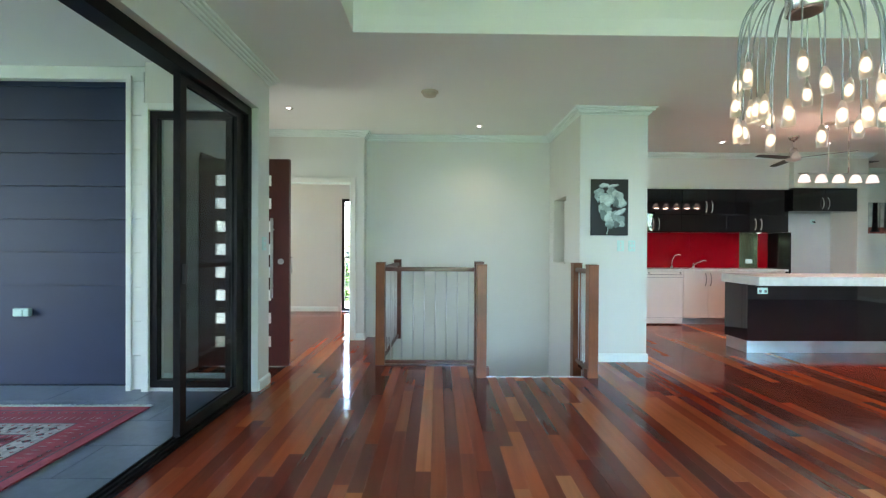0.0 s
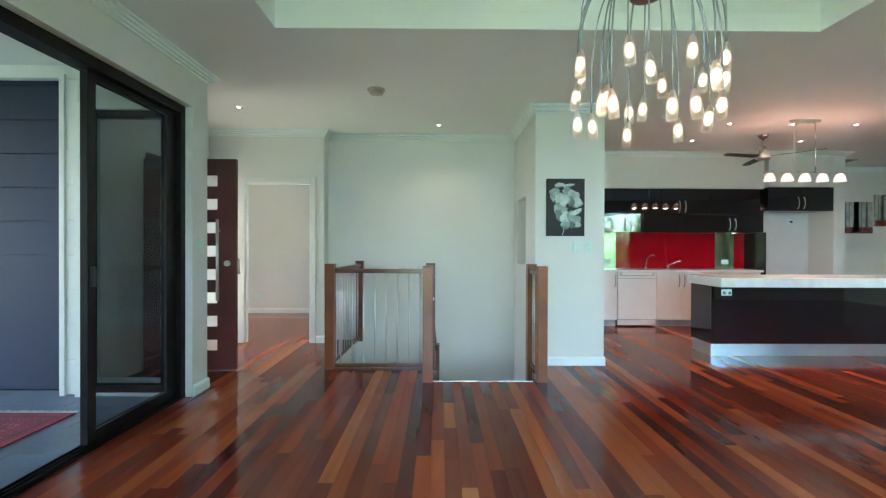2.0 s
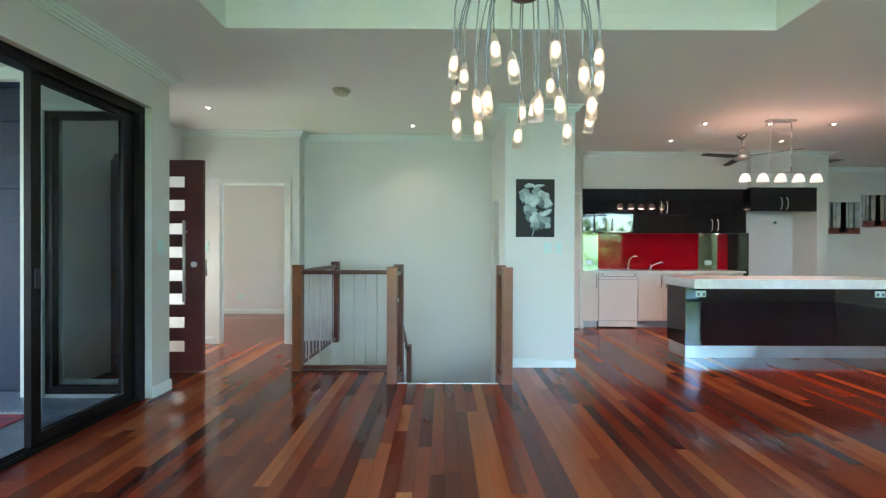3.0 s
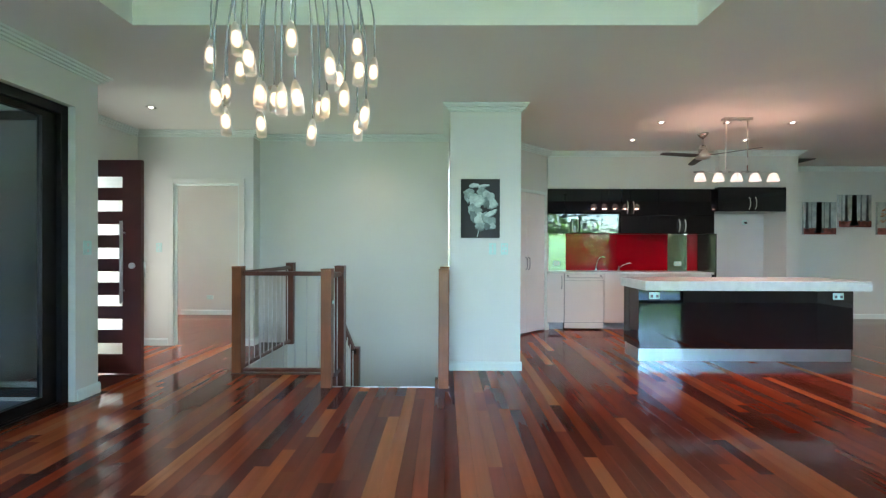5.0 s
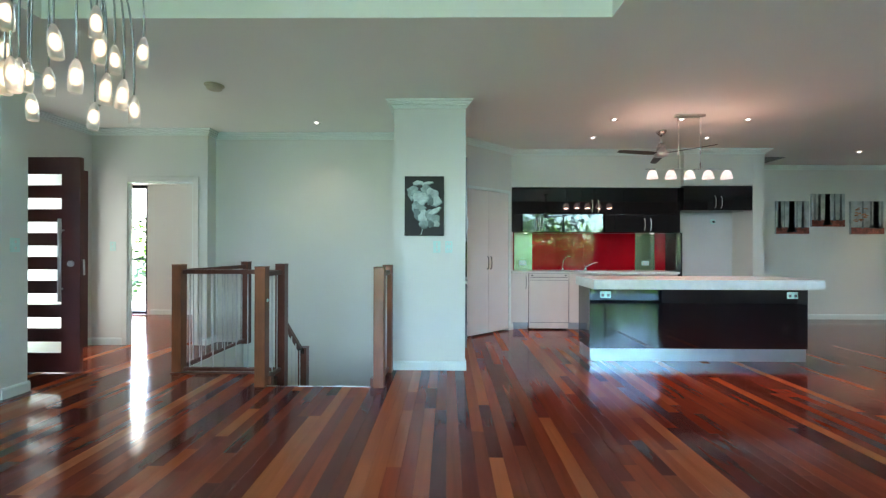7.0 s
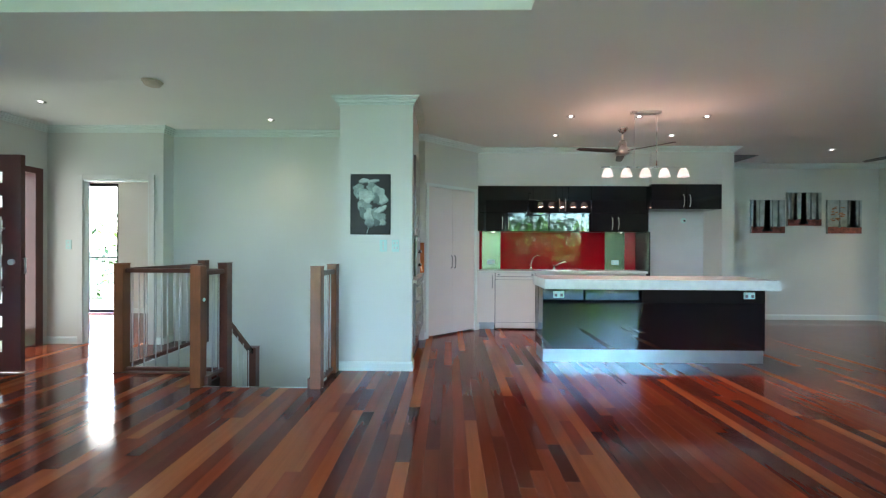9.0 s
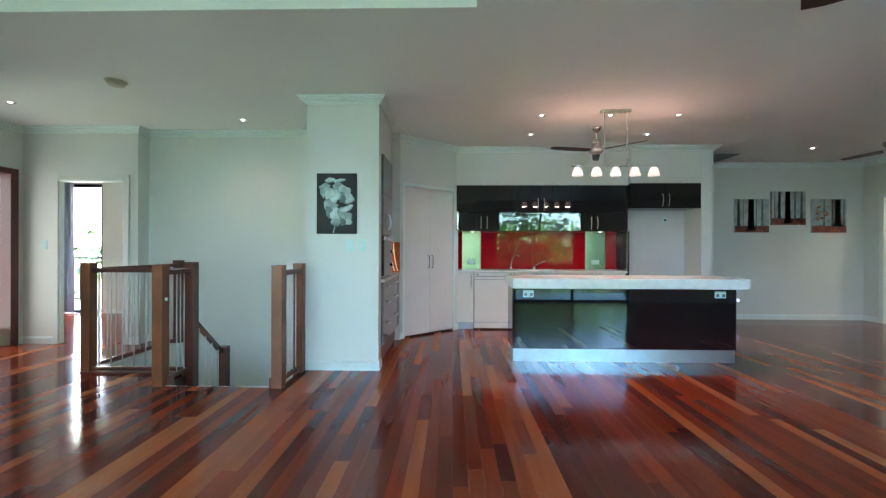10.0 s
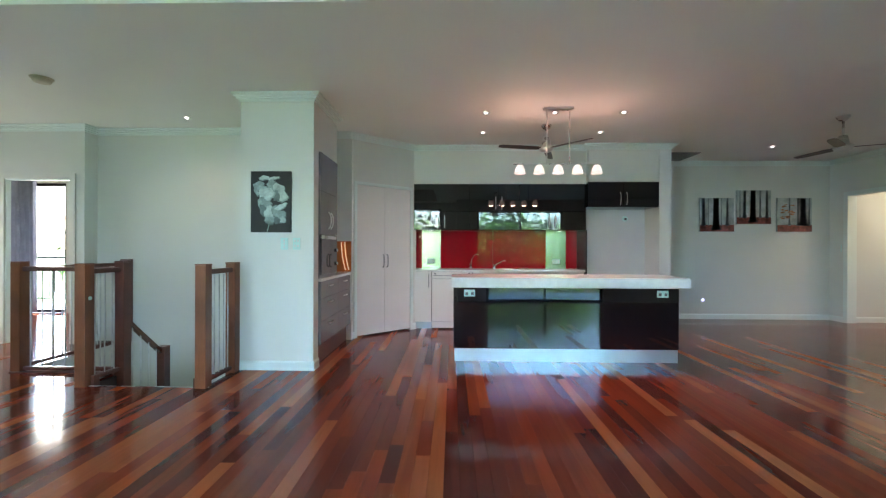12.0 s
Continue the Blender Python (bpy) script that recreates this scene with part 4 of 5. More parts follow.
part("slab", solid(1.602, 2.155, 4.664, 5.858, 0.855, 0.885, 0.003), M_STONE, obt)
ot = thing("oven_tower", (1.86, 4.98, 0.886), "grey glossy oven tower with bow handles", "cabinet")
part("body", solid(1.602, 2.122, 4.664, 5.262, 0.886, 2.17), M_GREY, ot)
part("top_flap", solid(2.123, 2.142, 4.667, 5.259, 1.78, 2.167, 0.0015), M_GREY, ot)
for y0, y1, hy in ((4.667, 4.961, 4.925), (4.965, 5.259, 5.0)):
    d = part("door", solid(2.123, 2.142, y0, y1, 1.345, 1.776, 0.0015), M_GREY, ot)
    n = 7
    part("handle", tube(bmesh.new(), [(2.143 + 0.028 * math.sin(math.pi * i / (n - 1)) ** 0.5, hy, 1.40 + 0.18 * i / (n - 1)) for i in range(n)], 0.006, 8), M_ROD, d, "curved satin steel pull")
part("oven_front", solid(2.123, 2.146, 4.69, 5.235, 0.92, 1.335, 0.003), M_BLACK, ot, "dark glass microwave oven front")
part("oven_trim", solid(2.124, 2.150, 4.69, 5.235, 1.29, 1.325, 0.003), M_STEEL, ot)
part("oven_knob", tube(bmesh.new(), ((2.147, 5.19, 1.17), (2.165, 5.19, 1.17)), 0.018, 16), M_CHROME, ot)
part("oven_knob", tube(bmesh.new(), ((2.147, 5.19, 1.02), (2.165, 5.19, 1.02)), 0.018, 16), M_CHROME, ot)
cp = thing("copper_splashback", (1.9, 5.85, 0.89), "orange copper-coloured glass panel behind the bench", "splashback")
part("panel", solid(1.63, 2.155, 5.842, 5.858, 0.888, 1.285), M_COPPER, cp)
# reflected light streaks on the panel, made as two glowing tubes
for k in range(2):
    part("light_streak", tube(bmesh.new(), [(2.03 + 0.045 * k + 0.055 * s * s, 5.836, 1.27 - 0.36 * s) for s in (0, 0.25, 0.5, 0.75, 1.0)], 0.006, 8), M_STREAK, cp, "orange streak of reflected light, made as a glowing tube")

# ---- island bench ----
isl = thing("island_bench", (4.65, 5.05, 0), "black glossy island bench with a brushed metal base", "kitchen island")
part("body", solid(3.492, 5.818, 4.90, 5.26, 0.142, 0.798), M_BLACK, isl)
part("front_panel", solid(3.486, 5.835, 4.878, 4.899, 0.142, 0.798, 0.002), M_ISLAND, isl, "mirror-gloss black front panel")
part("kickboard", solid(3.50, 5.84, 4.905, 5.24, 0.0, 0.140), M_KICK, isl, "brushed aluminium kickboard")
it = thing("stone_benchtop", (4.65, 5.0, 0.8), "thick white stone island top with an overhang", "benchtop")
part("slab", solid(3.465, 5.85, 4.69, 5.29, 0.80, 0.902, 0.004), M_STONE, it)
for x in (3.655, 5.665):
    ob = thing("power_point", (x, 4.878, 0.73), "white double power point on the island front", "power point", "island power points")
    part("plate", solid(x - 0.058, x + 0.058, 4.868, 4.8775, 0.69, 0.762, 0.003), M_PLASTIC, ob)
    for u in (-0.03, 0.03):
        part("socket", solid(x + u - 0.014, x + u + 0.014, 4.866, 4.8685, 0.705, 0.735), M_GREY, ob)
        part("rocker", solid(x + u - 0.006, x + u + 0.006, 4.865, 4.8685, 0.742, 0.755, 0.001), M_WHITE, ob)

# ---- pendant over the island ----
pd = thing("pendant_bar", (4.6, 4.94, H), "steel bar pendant with five glowing glass shades", "pendant light")
part("ceiling_plate", solid(4.437, 4.752, 4.91, 4.97, H - 0.028, H - 0.001, 0.004), M_STEEL, pd)
for x in (4.475, 4.715):
    part("rod", rod((x, 4.94, 2.105), (x, 4.94, H - 0.027), 0.006), M_STEEL, pd)
part("bar", solid(4.12, 5.07, 4.93, 4.95, 2.092, 2.106, 0.002), M_STEEL, pd)
for i in range(5):
    x = 4.19 + 0.203 * i
    s = part("shade", lathe(bmesh.new(), x, 4.94, ((0.004, 2.088), (0.022, 2.086), (0.040, 2.065), (0.052, 2.03), (0.058, 1.995), (0.054, 1.995), (0.048, 2.03), (0.02, 2.06)), 20), M_SHADE, pd, "glowing frosted glass bell")
    part("stem", rod((x, 4.94, 2.087), (x, 4.94, 2.093), 0.008), M_STEEL, s)


# ---- ceiling fans ----
def ceiling_fan(x, y, zb, angle, label, r=0.62):
    ob = thing("ceiling_fan", (x, y, zb), label, "ceiling fan", "ceiling fans")
    part("canopy", lathe(bmesh.new(), x, y, ((0.018, H - 0.055), (0.035, H - 0.05), (0.062, H - 0.012), (0.064, H - 0.001)), 20), M_STEEL, ob)
    part("downrod", rod((x, y, zb + 0.10), (x, y, H - 0.05), 0.012), M_STEEL, ob)
    part("motor", lathe(bmesh.new(), x, y, ((0.030, zb - 0.055), (0.075, zb - 0.045), (0.088, zb - 0.02), (0.088, zb + 0.005), (0.055, zb + 0.03), (0.045, zb + 0.09), (0.035, zb + 0.12), (0.016, zb + 0.125)), 24), M_STEEL, ob)
    for k in range(3):
        a = radians(angle + 120 * k)
        u, w = Vector((math.cos(a), math.sin(a), 0)), Vector((-math.sin(a), math.cos(a), 0))
        bm = bmesh.new()
        top, low = [], []
        for s, hw in ((0.08, 0.022), (0.14, 0.034), (0.3, 0.047), (0.5, 0.046), (0.9, 0.040), (1.0, 0.026)):
            for lst, dz in ((top, 0.003), (low, -0.003)):
                lst.append([bm.verts.new(Vector((x, y, zb - 0.01)) + u * (s * r) + w * (side * hw) + Vector((0, 0, dz + side * 0.16 * hw))) for side in (-1, 1)])
        for i in range(5):
            bm.faces.new((top[i][0], top[i + 1][0], top[i + 1][1], top[i][1]))
            bm.faces.new((low[i][0], low[i][1], low[i + 1][1], low[i + 1][0]))
            bm.faces.new((top[i][0], low[i][0], low[i + 1][0], top[i + 1][0]))
            bm.faces.new((top[i][1], top[i + 1][1], low[i + 1][1], low[i][1]))
        bm.faces.new((top[0][0], top[0][1], low[0][1], low[0][0]))
        bm.faces.new((top[5][0], low[5][0], low[5][1], top[5][1]))
        part("blade", bm, M_BLADE, ob)
    return ob


ceiling_fan(4.61, 5.56, 2.425, 72, "brushed nickel ceiling fan with dark blades over the kitchen", 0.60)
ceiling_fan(7.87, 5.27, 2.36, 97, "brushed nickel ceiling fan with dark blades near the canvases", 0.56)
ceiling_fan(4.60, 1.67, 2.115, 140, "brushed nickel ceiling fan with dark blades near the garden doors")

# ---- chandelier ----
CX, CY = 0.975, 1.42
ch = thing("chandelier", (CX, CY, 1.9), "chrome spray chandelier with many small glowing glass bulbs", "chandelier")
part("ceiling_rose", lathe(bmesh.new(), CX, CY, ((0.03, TZ - 0.05), (0.065, TZ - 0.02), (0.068, TZ - 0.001))), M_CHROME, ch)
part("suspension", rod((CX, CY, 1.99), (CX, CY, TZ - 0.04), 0.008), M_CHROME, ch)
part("hub", lathe(bmesh.new(), CX, CY, ((0.044, 1.914), (0.049, 1.917), (0.049, 2.003), (0.040, 2.015)), 28), M_STEEL, ch, "short polished chrome cylinder")
part("hub_base", lathe(bmesh.new(), CX, CY, ((0.030, 1.911), (0.043, 1.912), (0.043, 1.914)), 28), M_HUBBASE, ch, "dark underside of the hub")
# offsets from the hub and height of each lamp: three tiers of drops
HIGH, MID, LOW = 1.715, 1.655, 1.578
DROPS = ((HIGH, ((-0.190, -0.026), (-0.096, -0.094), (0.044, -0.127), (0.194, 0.059), (0.175, -0.058), (-0.159, 0.056), (0.091, 0.093))),
         (MID, ((-0.180, 0.029), (-0.099, 0.055), (-0.096, 0.030), (-0.087, 0.096), (-0.057, -0.119), (0.051, 0.117), (0.118, -0.100), (0.181, -0.051), (0.020, 0.150))),
         (LOW, ((-0.183, 0.024), (-0.121, 0.083), (-0.140, -0.100), (0.008, 0.128), (0.141, 0.095), (0.012, -0.099), (0.052, -0.124), (0.181, 0.013), (0.150, -0.080))))
random.seed(12)
for tier, spots in DROPS:
    for dx, dy in spots:
        d = math.hypot(dx, dy)
        x, y, zc = CX + dx, CY + dy, tier + random.uniform(-0.012, 0.012)
        zt = zc + 0.036
        u = Vector((dx / d, dy / d))
        pts = []
        for k in range(11):
            q = k * math.pi / 20
            r = 0.046 + (d - 0.046) * math.sin(q)
            pts.append((CX + u.x * r, CY + u.y * r, zt + 0.06 + (1.99 - zt - 0.06) * math.cos(q) ** 0.8 + 0.012 * math.sin(2 * q)))
        pts.append((x, y, zt))
        arm = part("arm", tube(bmesh.new(), pts, 0.0023, 6), M_ARM, ch)
        lean = Matrix.Rotation(random.uniform(-0.13, 0.13), 3, "Y")
        lamp = lathe(bmesh.new(), x, y, ((0.002, zc + 0.018), (0.006, zc + 0.014), (0.0088, zc + 0.003), (0.0080, zc - 0.010), (0.003, zc - 0.019)), 12)
        tube_glass = lathe(bmesh.new(), x, y, ((0.003, zt + 0.003), (0.007, zt - 0.004), (0.0115, zt - 0.018), (0.0138, zt - 0.036), (0.0138, zt - 0.056), (0.0128, zt - 0.070), (0.0100, zt - 0.073)), 14)
        for m in (lamp, tube_glass):
            bmesh.ops.rotate(m, verts=m.verts, cent=(x, y, zt), matrix=lean)
        part("bulb", lamp, M_BULB, arm, "glowing bulb")
        part("glass_tube", tube_glass, M_FROSTED, arm)

# ---- bedroom curtain ----
bm = bmesh.new()
cols = []
for i in range(61):
    s = i / 60
    xx = -4.55 + 0.60 * s
    yy2 = 7.70 + 0.030 * math.sin(s * 44) + 0.012 * math.sin(s * 97 + 1)
    cols.append([bm.verts.new((xx + 0.010 * math.sin(s * 30 + k), yy2 - 0.012 * k, z)) for k, z in enumerate((0.03, 0.8, 1.6, 2.44))])
for q, w in zip(cols, cols[1:]):
    for k in range(3):
        bm.faces.new((q[k], w[k], w[k + 1], q[k + 1])).smooth = True
bmesh.ops.solidify(bm, geom=list(bm.faces), thickness=0.003)
cu = thing("curtain", (-4.05, 7.7, 0.03), "grey pleated curtain drawn beside the bedroom glass door", "curtain")
part("cloth", bm, M_CURTAIN, cu)
part("track", solid(-5.1, -3.4, 7.66, 7.69, 2.455, 2.48), M_PLASTIC, cu)

# ---- patio ----
fixed("patio_slab", solid(-8.85, -1.80, -1.1, 3.865, -0.30, -0.045), M_GROUT, "patio floor bed under the tiles", "patio floor")
cl = thing("wall_cladding", (-4.5, 3.92, 0), "charcoal weatherboard cladding of the house", "wall", kind="structure")
for i in range(10):
    z0 = -0.02 + i * 0.293
    z1 = min(z0 + 0.291, 2.70)
    bm = bmesh.new()
    v = [bm.verts.new(c) for c in ((-8, 3.868, z0), (-2.76, 3.868, z0), (-2.76, 3.882, z1), (-8, 3.882, z1), (-8, 3.95, z0), (-2.76, 3.95, z0), (-2.76, 3.95, z1), (-8, 3.95, z1))]
    for f in ((0, 1, 2, 3), (5, 4, 7, 6), (4, 0, 3, 7), (1, 5, 6, 2), (4, 5, 1, 0), (3, 2, 6, 7)):
        bm.faces.new([v[k] for k in f])
    part("board", bm, M_CLAD, cl)
wb = thing("wall_weatherboard", (-2.67, 3.73, 0), "white weatherboard corner beside the entry window", "wall", kind="structure")
for i in range(10):
    z0 = -0.02 + i * 0.293
    part("board", solid(-2.72, -2.62, 3.735, 3.95, z0, min(z0 + 0.289, 2.70), 0.003), M_WEATHER, wb)
part("corner_stop", solid(-2.765, -2.722, 3.722, 3.96, -0.03, 2.66, 0.003), M_WEATHER, wb)
part("window_trim", solid(-2.618, -2.562, 3.700, 3.719, -0.03, 2.42, 0.003), M_WEATHER, wb)
part("head_trim", solid(-2.56, -1.80, 3.700, 3.719, 2.362, 2.42, 0.003), M_WEATHER, wb)
fixed("trim_patio_cove", solid(-8.0, -1.79, 3.80, 3.866, 2.655, 2.768, 0.008), M_WEATHER, "white trim under the patio ceiling", "trim")
# outer stretch is carried past view to keep more sky off the patio
fixed("ceiling_patio", solid(-9.0, -1.782, -1.25, 3.95, 2.77, 2.87), M_CEIL, "white patio ceiling", "ceiling")
pt = thing("outdoor_power_point", (-3.74, 3.866, 0.62), "white weatherproof outdoor power point on the cladding", "power point")
part("box", solid(-3.83, -3.69, 3.83, 3.868, 0.585, 0.655, 0.008), M_PLASTIC, pt)
part("flap", solid(-3.82, -3.74, 3.822, 3.831, 0.59, 0.645, 0.004), M_PLASTIC, pt)

# patterned rug with fringe
rg = thing("patio_rug", (-3.6, 2.4, -0.03), "red patterned woven rug with a pale fringe on the patio tiles", "rug")
M_RUG = surface("rug_red", (0.34, 0.05, 0.075), 0.9, vary=0.10, scale=9, grain=260, bump=0.3)
M_RUGDARK = surface("rug_dark", (0.075, 0.065, 0.085), 0.9, vary=0.10, scale=9, grain=260, bump=0.3)
M_RUGPALE = surface("rug_pale", (0.50, 0.45, 0.46), 0.9, vary=0.14, scale=30, grain=260, bump=0.3)
RX0, RX1, RY0, RY1, RZ = -4.3, -2.30, 0.4, 3.36, -0.018
part("woven_base", solid(RX0, RX1, RY0, RY1, -0.029, RZ, 0.003), M_RUG, rg)
def frame_band(d, w, m, nm, dz):
    bm = bmesh.new()
    a, b, c, e = RX0 + d, RX1 - d, RY0 + d, RY1 - d
    z0, z1 = RZ - 0.004, RZ + dz
    box(bm, a, a + w, c, e, z0, z1)
    box(bm, b - w, b, c, e, z0, z1)
    box(bm, a + w, b - w, c, c + w, z0, z1)
    box(bm, a + w, b - w, e - w, e, z0, z1)
    part(nm, bm, m, rg)
frame_band(0.07, 0.012, M_RUGDARK, "border_line", 0.0006)
frame_band(0.30, 0.16, M_RUGPALE, "border_band", 0.0006)
frame_band(0.29, 0.010, M_RUGDARK, "border_line", 0.0008)
frame_band(0.46, 0.010, M_RUGDARK, "border_line", 0.0008)
random.seed(5)
def diamond(bm, x, y, rx, ry, z):
    v = [bm.verts.new((x + a * rx, y + b * ry, z)) for a, b in ((1, 0), (0, 1), (-1, 0), (0, -1))]
    bm.faces.new(v)
    return bm
def motifs(d, step, rx, ry, z):
    bm = bmesh.new()
    a, b, c, e = RX0 + d, RX1 - d, RY0 + d, RY1 - d
    n1, n2 = int((b - a) / step), int((e - c) / step)
    for i in range(n1 + 1):
        diamond(bm, a + (b - a) * i / n1, e, rx, ry, z)
        diamond(bm, a + (b - a) * i / n1, c, rx, ry, z)
    for i in range(n2 + 1):
        diamond(bm, a, c + (e - c) * i / n2, ry, rx, z)
        diamond(bm, b, c + (e - c) * i / n2, ry, rx, z)
    bmesh.ops.solidify(bm, geom=list(bm.faces), thickness=0.0006)
    return bm
tagged(part("border_motifs", motifs(0.125, 0.055, 0.018, 0.014, RZ + 0.0012), M_RUGDARK, rg), kind="stuff")
tagged(part("border_motifs", motifs(0.125, 0.055, 0.008, 0.007, RZ + 0.002), M_RUGPALE, rg), kind="stuff")
tagged(part("band_motifs", motifs(0.38, 0.085, 0.024, 0.032, RZ + 0.0016), M_RUGDARK, rg), kind="stuff")
tagged(part("band_motifs", motifs(0.38, 0.085, 0.011, 0.016, RZ + 0.0024), M_RUG, rg), kind="stuff")
tagged(part("leaf_motifs", motifs(0.215, 0.045, 0.005, 0.035, RZ + 0.0012), M_RUGPALE, rg), kind="stuff")
tagged(part("leaf_motifs", motifs(0.50, 0.05, 0.006, 0.028, RZ + 0.0012), M_RUGPALE, rg), kind="stuff")
tagged(part("band_motifs", motifs(0.33, 0.06, 0.010, 0.014, RZ + 0.0018), M_RUG, rg), kind="stuff")
tagged(part("band_motifs", motifs(0.43, 0.06, 0.010, 0.014, RZ + 0.0018), M_RUG, rg), kind="stuff")
tagged(part("field_motifs", motifs(0.56, 0.13, 0.03, 0.055, RZ + 0.0012), M_RUGPALE, rg), kind="stuff")
tagged(part("field_motifs", motifs(0.72, 0.18, 0.06, 0.06, RZ + 0.0012), M_RUGDARK, rg), kind="stuff")
bm = bmesh.new()
for i in range(160):
    x = RX0 + (RX1 - RX0) * (i + 0.5) / 160
    tube(bm, ((x, RY1 - 0.004, RZ - 0.005), (x + random.uniform(-0.006, 0.006), RY1 + 0.025, RZ - 0.004), (x + random.uniform(-0.012, 0.012), RY1 + random.uniform(0.045, 0.065), RZ - 0.009)), 0.0045, 4)
tagged(part("fringe", bm, M_TRIM, rg, "pale knotted fringe"), kind="stuff")

# ---- garden and distance ----
M_GRASS = surface("lawn", (0.07, 0.11, 0.035), 0.9, vary=0.25, scale=1.2, grain=40, bump=0.5)
M_LEAF, ln, ll, lp = nodes_of("foliage")
# dark and bright leaves at random put sunlit sparkle into the colour
ll.new(ramp_of(ln, ll, ln.new("ShaderNodeNewGeometry").outputs["Random Per Island"], ((0.0, (0.012, 0.032, 0.008)), (0.5, (0.025, 0.060, 0.010)), (0.62, (0.12, 0.25, 0.03)), (1.0, (0.30, 0.48, 0.09)))), lp.inputs["Base Color"])
lp.inputs["Roughness"].default_value = 0.22
M_BARK = surface("bark", (0.12, 0.09, 0.065), 0.85, vary=0.25, scale=6, grain=30, bump=0.5, stretch=(4, 4, 1))
fixed("ground", solid(-300, 300, -300, 300, -3.2, -3.0), M_GRASS, "grassy ground below the house reaching the horizon", "ground")


def tree(x, y, h, spread, seed, label, count=2400):
    random.seed(seed)
    ob = thing("garden_tree", (x, y, -3.0), label, "tree", "garden trees")
    bm = bmesh.new()
    tube(bm, ((x, y, -3.02), (x + 0.1, y, -3 + h * 0.3), (x - 0.05, y + 0.1, -3 + h * 0.75)), 0.16, 9, 0.06)
    tips = []
    for k in range(9):
        a, z = random.uniform(0, 6.28), random.uniform(0.28, 0.7) * h
        e = Vector((x + math.cos(a) * spread * random.uniform(0.5, 0.8), y + math.sin(a) * spread * random.uniform(0.5, 0.8), -3 + z + h * random.uniform(0.12, 0.3)))
        tube(bm, ((x, y, -3 + z), ((x + e.x) / 2, (y + e.y) / 2, -3 + z + h * 0.06), e), 0.05, 6, 0.015)
        tips.append(e)
    tips.append(Vector((x, y, -3 + h * 0.85)))
    part("trunk", bm, M_BARK, ob)
    verts, faces = [], []
    for i in range(count):
        c = random.choice(tips) + Vector((random.gauss(0, 0.33), random.gauss(0, 0.33), random.gauss(0, 0.26))) * spread
        u = Vector((random.gauss(0, 1), random.gauss(0, 1), random.gauss(0, 0.6))).normalized()
        w = u.orthogonal().normalized()
        s = random.uniform(0.08, 0.20)
        k = len(verts)
        verts += [c - u * s, c + w * s * 0.45 + Vector((0, 0, 0.02)), c + u * s, c - w * s * 0.45]
        faces.append((k, k + 1, k + 2, k + 3))
    me = bpy.data.meshes.new("crown")
    me.from_pydata([(v - ob.location)[:] for v in verts], [], faces)
    me.materials.append(M_LEAF)
    cr = new("crown", me)
    cr.parent = ob


for i, (x, y, h, s) in enumerate(((4.0, -6.5, 5.0, 2.0), (6.2, -7.2, 5.6, 2.2), (8.6, -6.6, 4.8, 2.0), (5.2, -10.5, 5.6, 2.6), (9.5, -11, 5.4, 2.6), (1.5, -8.5, 6.0, 2.4), (7.2, -9.4, 5.0, 2.4), (11.5, -9.0, 5.0, 2.4),
                                  (-5.0, 15.5, 4.2, 1.8), (-9.5, 18.0, 4.8, 2.4), (-3.0, 16.5, 4.0, 1.8), (-9.0, 5.2, 5.4, 2.0))):
    tree(x, y, h, s, 300 + i, "leafy green garden tree beyond the glass", 1500)
# deck outside the garden doors
M_DECK = surface("deck_tile", (0.30, 0.33, 0.37), 0.35, vary=0.08, scale=2, grain=30, bump=0.05)
fixed("deck_garden", solid(3.73, 10.0, -2.4, -0.125, -0.28, -0.05, 0.01), M_DECK, "pale grey tiled deck outside the garden doors", "deck")
# balcony outside the bedroom
fixed("balcony_floor", solid(-6.5, -0.6, 7.925, 9.4, -0.3, -0.03), M_TILE, "grey balcony floor outside the bedroom", "balcony")
# unseen soffit, added so that no sun falls into the bedroom
fixed("ceiling_balcony_sun_block", solid(-6.6, -0.5, 7.925, 10.2, 2.72, 2.85), M_CEIL, "unseen white soffit added to keep the sun out of the bedroom", "ceiling")
bl = thing("balcony_rail", (-4.0, 9.3, -0.03), "dark metal balcony railing with upright bars", "railing")
part("top_rail", solid(-6.4, -0.7, 9.28, 9.32, 0.95, 0.99), M_ALU, bl)
part("bottom_rail", solid(-6.4, -0.7, 9.28, 9.32, 0.06, 0.09), M_ALU, bl)
for i in range(46):
    part("bar", rod((-6.35 + i * 0.123, 9.30, 0.089), (-6.35 + i * 0.123, 9.30, 0.951), 0.007, 6), M_ALU, bl)
for x in (-6.38, -4.5, -2.6, -0.72):
    part("post", solid(x - 0.02, x + 0.02, 9.27, 9.33, -0.03, 0.95), M_ALU, bl)

# ---- patio tiles ----
pv = thing("patio_tiles", (-4.0, 2.0, -0.045), "large slate-grey patio tiles with pale grout", "paving", kind="structure")
tile_mesh = {}
def tile(x0, x1, y0, y1):
    key = (round(x1 - x0, 3), round(y1 - y0, 3))
    if key not in tile_mesh:
        bm = solid(0, key[0], 0, key[1], 0, 0.015)
        bmesh.ops.bevel(bm, geom=[e for e in bm.edges if all(v.co.z > 0.01 for v in e.verts)], offset=0.0015, segments=1, affect="EDGES")
        me = bpy.data.meshes.new("tile")
        bm.to_mesh(me)
        bm.free()
        me.materials.append(M_TILE)
        tile_mesh[key] = me
    ob = new("tile", tile_mesh[key])
    ob.parent = pv
    ob.location = Vector((x0, y0, -0.045)) - pv.location
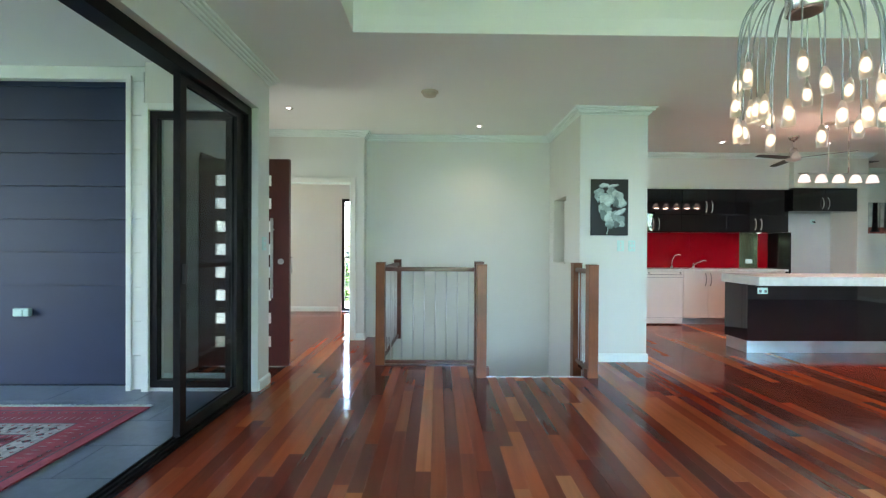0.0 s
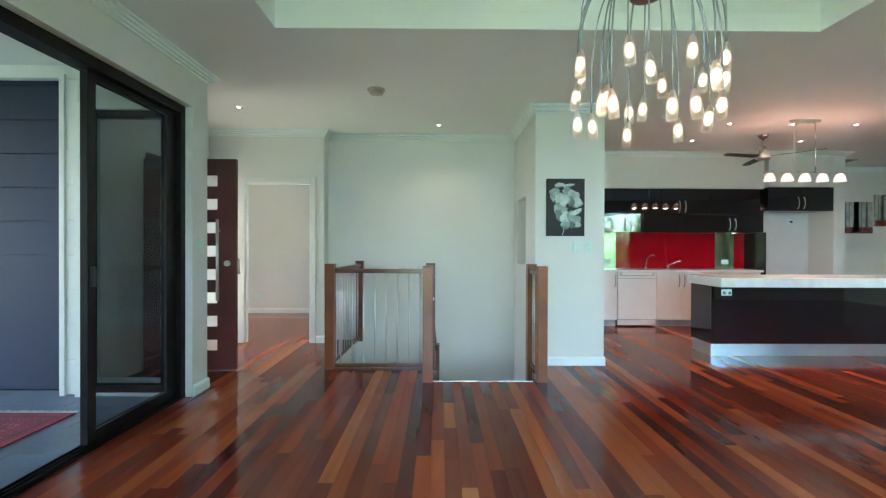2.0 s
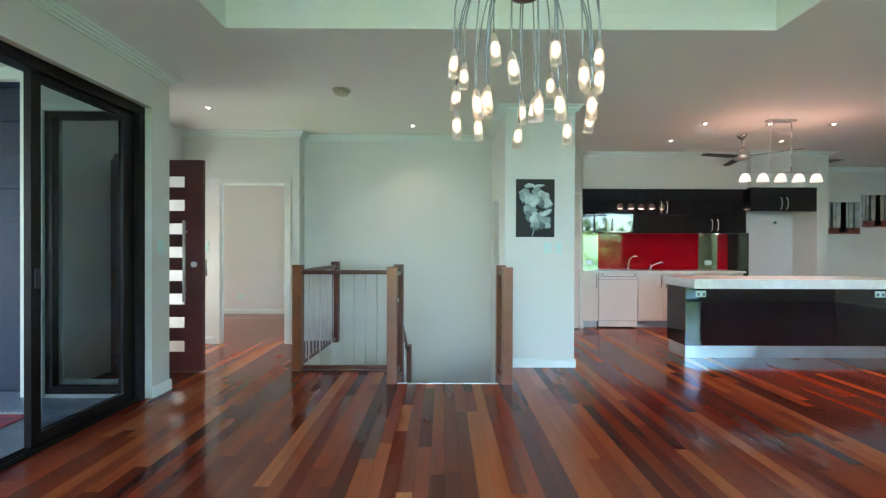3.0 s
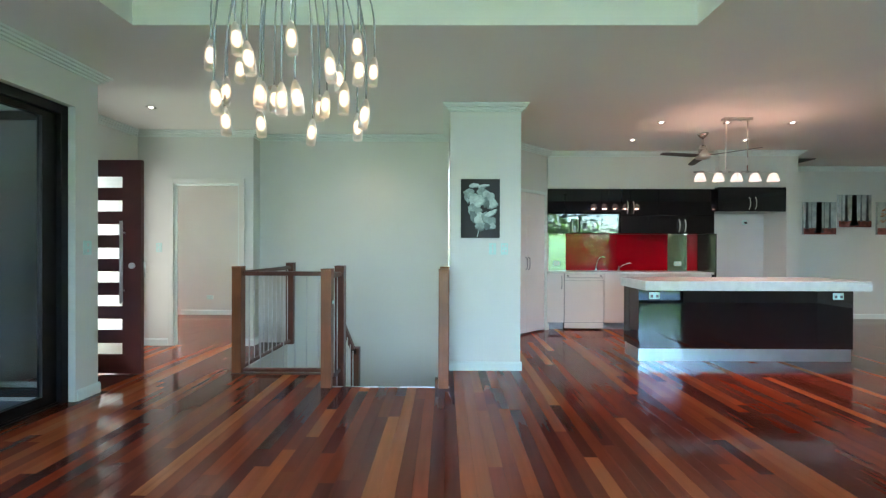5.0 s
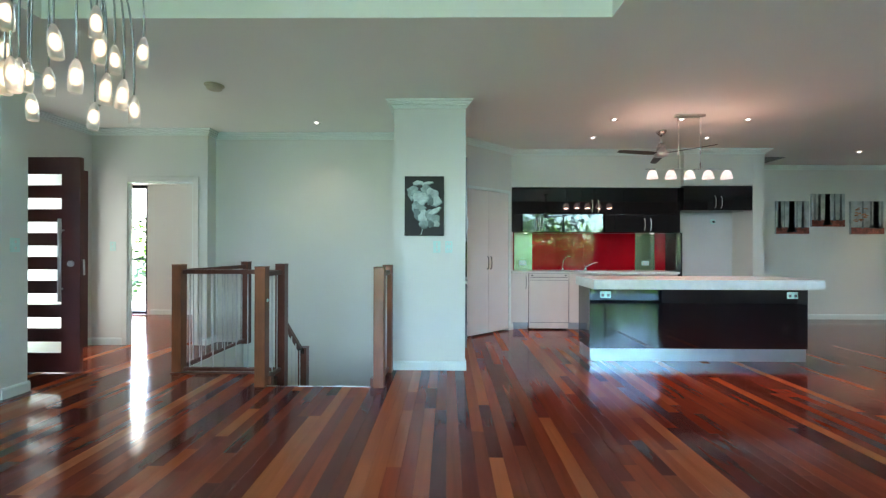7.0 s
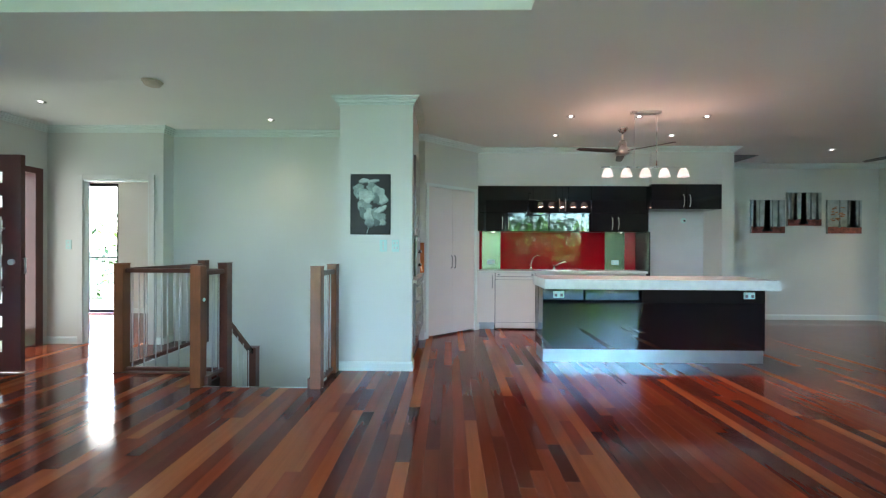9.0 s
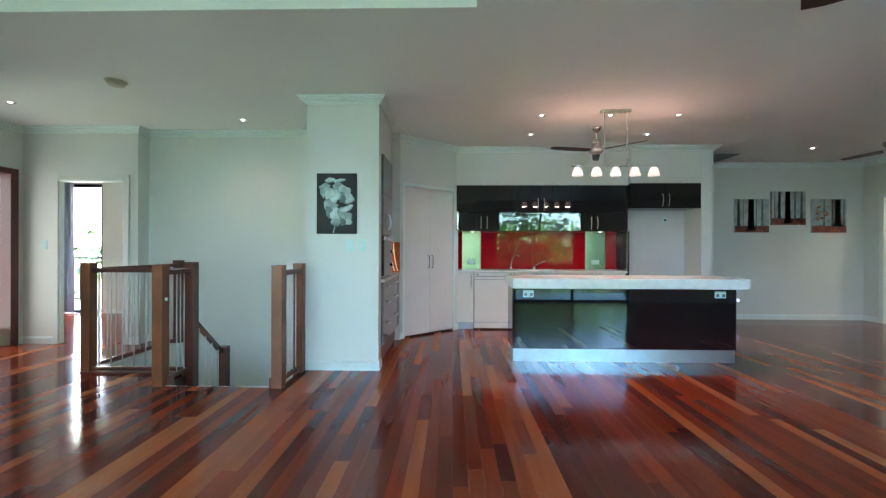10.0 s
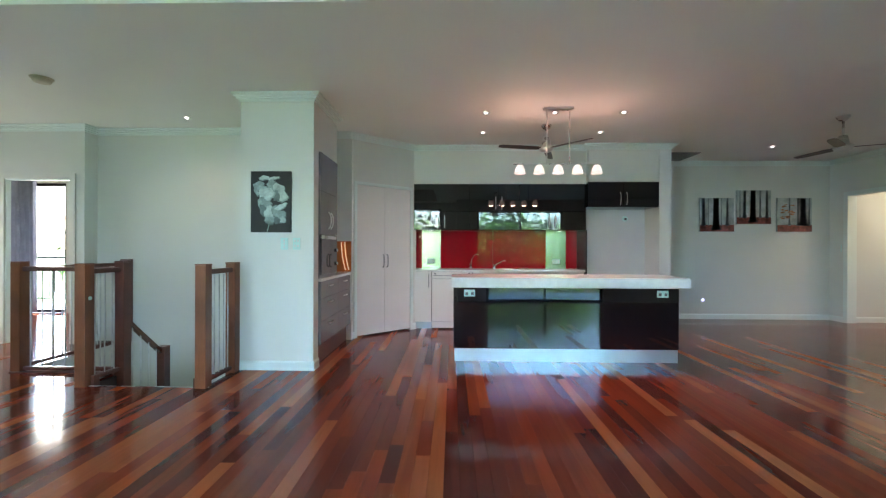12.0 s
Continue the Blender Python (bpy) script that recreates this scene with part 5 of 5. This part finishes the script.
for row in range(9):
    y1 = 3.862 - row * 0.362
    off = 0.0 if row % 2 == 0 else 0.36
    x = -1.806 - off
    if off:
        tile(-2.166 + 0.004, -1.806, y1 - 0.358, y1)
    while x > -5.5:
        tile(x - 0.716, x, y1 - 0.358, y1)
        x -= 0.72

# ---- floorboards ----
BW = 0.083
floor = thing("floor", (0, 0, -0.022), "polished reddish-brown mixed hardwood strip floor", "floor", kind="structure")
random.seed(77)
near, far = [], []
spans = lambda x: ([(5.60, 7.80)] if x < -2.62 else [(3.72, 7.80)] if x < -1.70 else [(-0.88, 7.80)] if x < -0.72 else [(-0.88, 4.345)] if x < 0.252
                   else [(-0.88, 4.006)] if x < 1.39 else [(-0.88, 4.60)] if x < 1.50 else [(-0.88, 7.66)] if x < 3.6 else [(-0.06, 7.66)])
n0 = int(round((13.0 + 5.2) / BW))
for i in range(n0):
    x0 = -5.2 + i * BW
    for lo, hi in spans(x0 + BW / 2):
        y = lo - random.uniform(0, 1.5)
        while y < hi:
            ln = random.choice((0.45, 0.8, 1.1, 1.4, 1.8, 2.3, 2.8)) * random.uniform(0.85, 1.15)
            a, b = max(lo, y), min(hi, y + ln)
            y += ln
            if b - a < 0.06:
                continue
            ok = -1.1 < x0 < 4.2 and 2.1 < (a + b) / 2 < 4.9
            (near if ok and len(near) < 300 else far).append((x0, a, b))
def board_bm(verts, faces, x, y, w, ln):
    k = len(verts)
    g, c = 0.0002, 0.0002
    verts += [(x + g, y + g, 0), (x + w - g, y + g, 0), (x + w - g, y + ln - g, 0), (x + g, y + ln - g, 0),
              (x + g, y + g, 0.021), (x + w - g, y + g, 0.021), (x + w - g, y + ln - g, 0.021), (x + g, y + ln - g, 0.021),
              (x + g + c, y + g + c, 0.022), (x + w - g - c, y + g + c, 0.022), (x + w - g - c, y + ln - g - c, 0.022), (x + g + c, y + ln - g - c, 0.022)]
    for f in ((0, 1, 5, 4), (1, 2, 6, 5), (2, 3, 7, 6), (3, 0, 4, 7), (4, 5, 9, 8), (5, 6, 10, 9), (6, 7, 11, 10), (7, 4, 8, 11), (8, 9, 10, 11)):
        faces.append(tuple(k + q for q in f))
for x0, a, b in near:
    vs, fs = [], []
    board_bm(vs, fs, 0, 0, BW, b - a)
    me = bpy.data.meshes.new("plank")
    me.from_pydata(vs, [], fs)
    me.materials.append(M_BOARD)
    ob = new("plank", me)
    ob.parent = floor
    ob.location = (x0, a, 0)
vs, fs = [], []
for x0, a, b in far:
    board_bm(vs, fs, x0, a, BW, b - a)
me = bpy.data.meshes.new("planks")
me.from_pydata(vs, [], fs)
me.materials.append(M_BOARDS)
rest = new("planks", me)
rest.parent = floor
tagged(rest, kind="stuff")
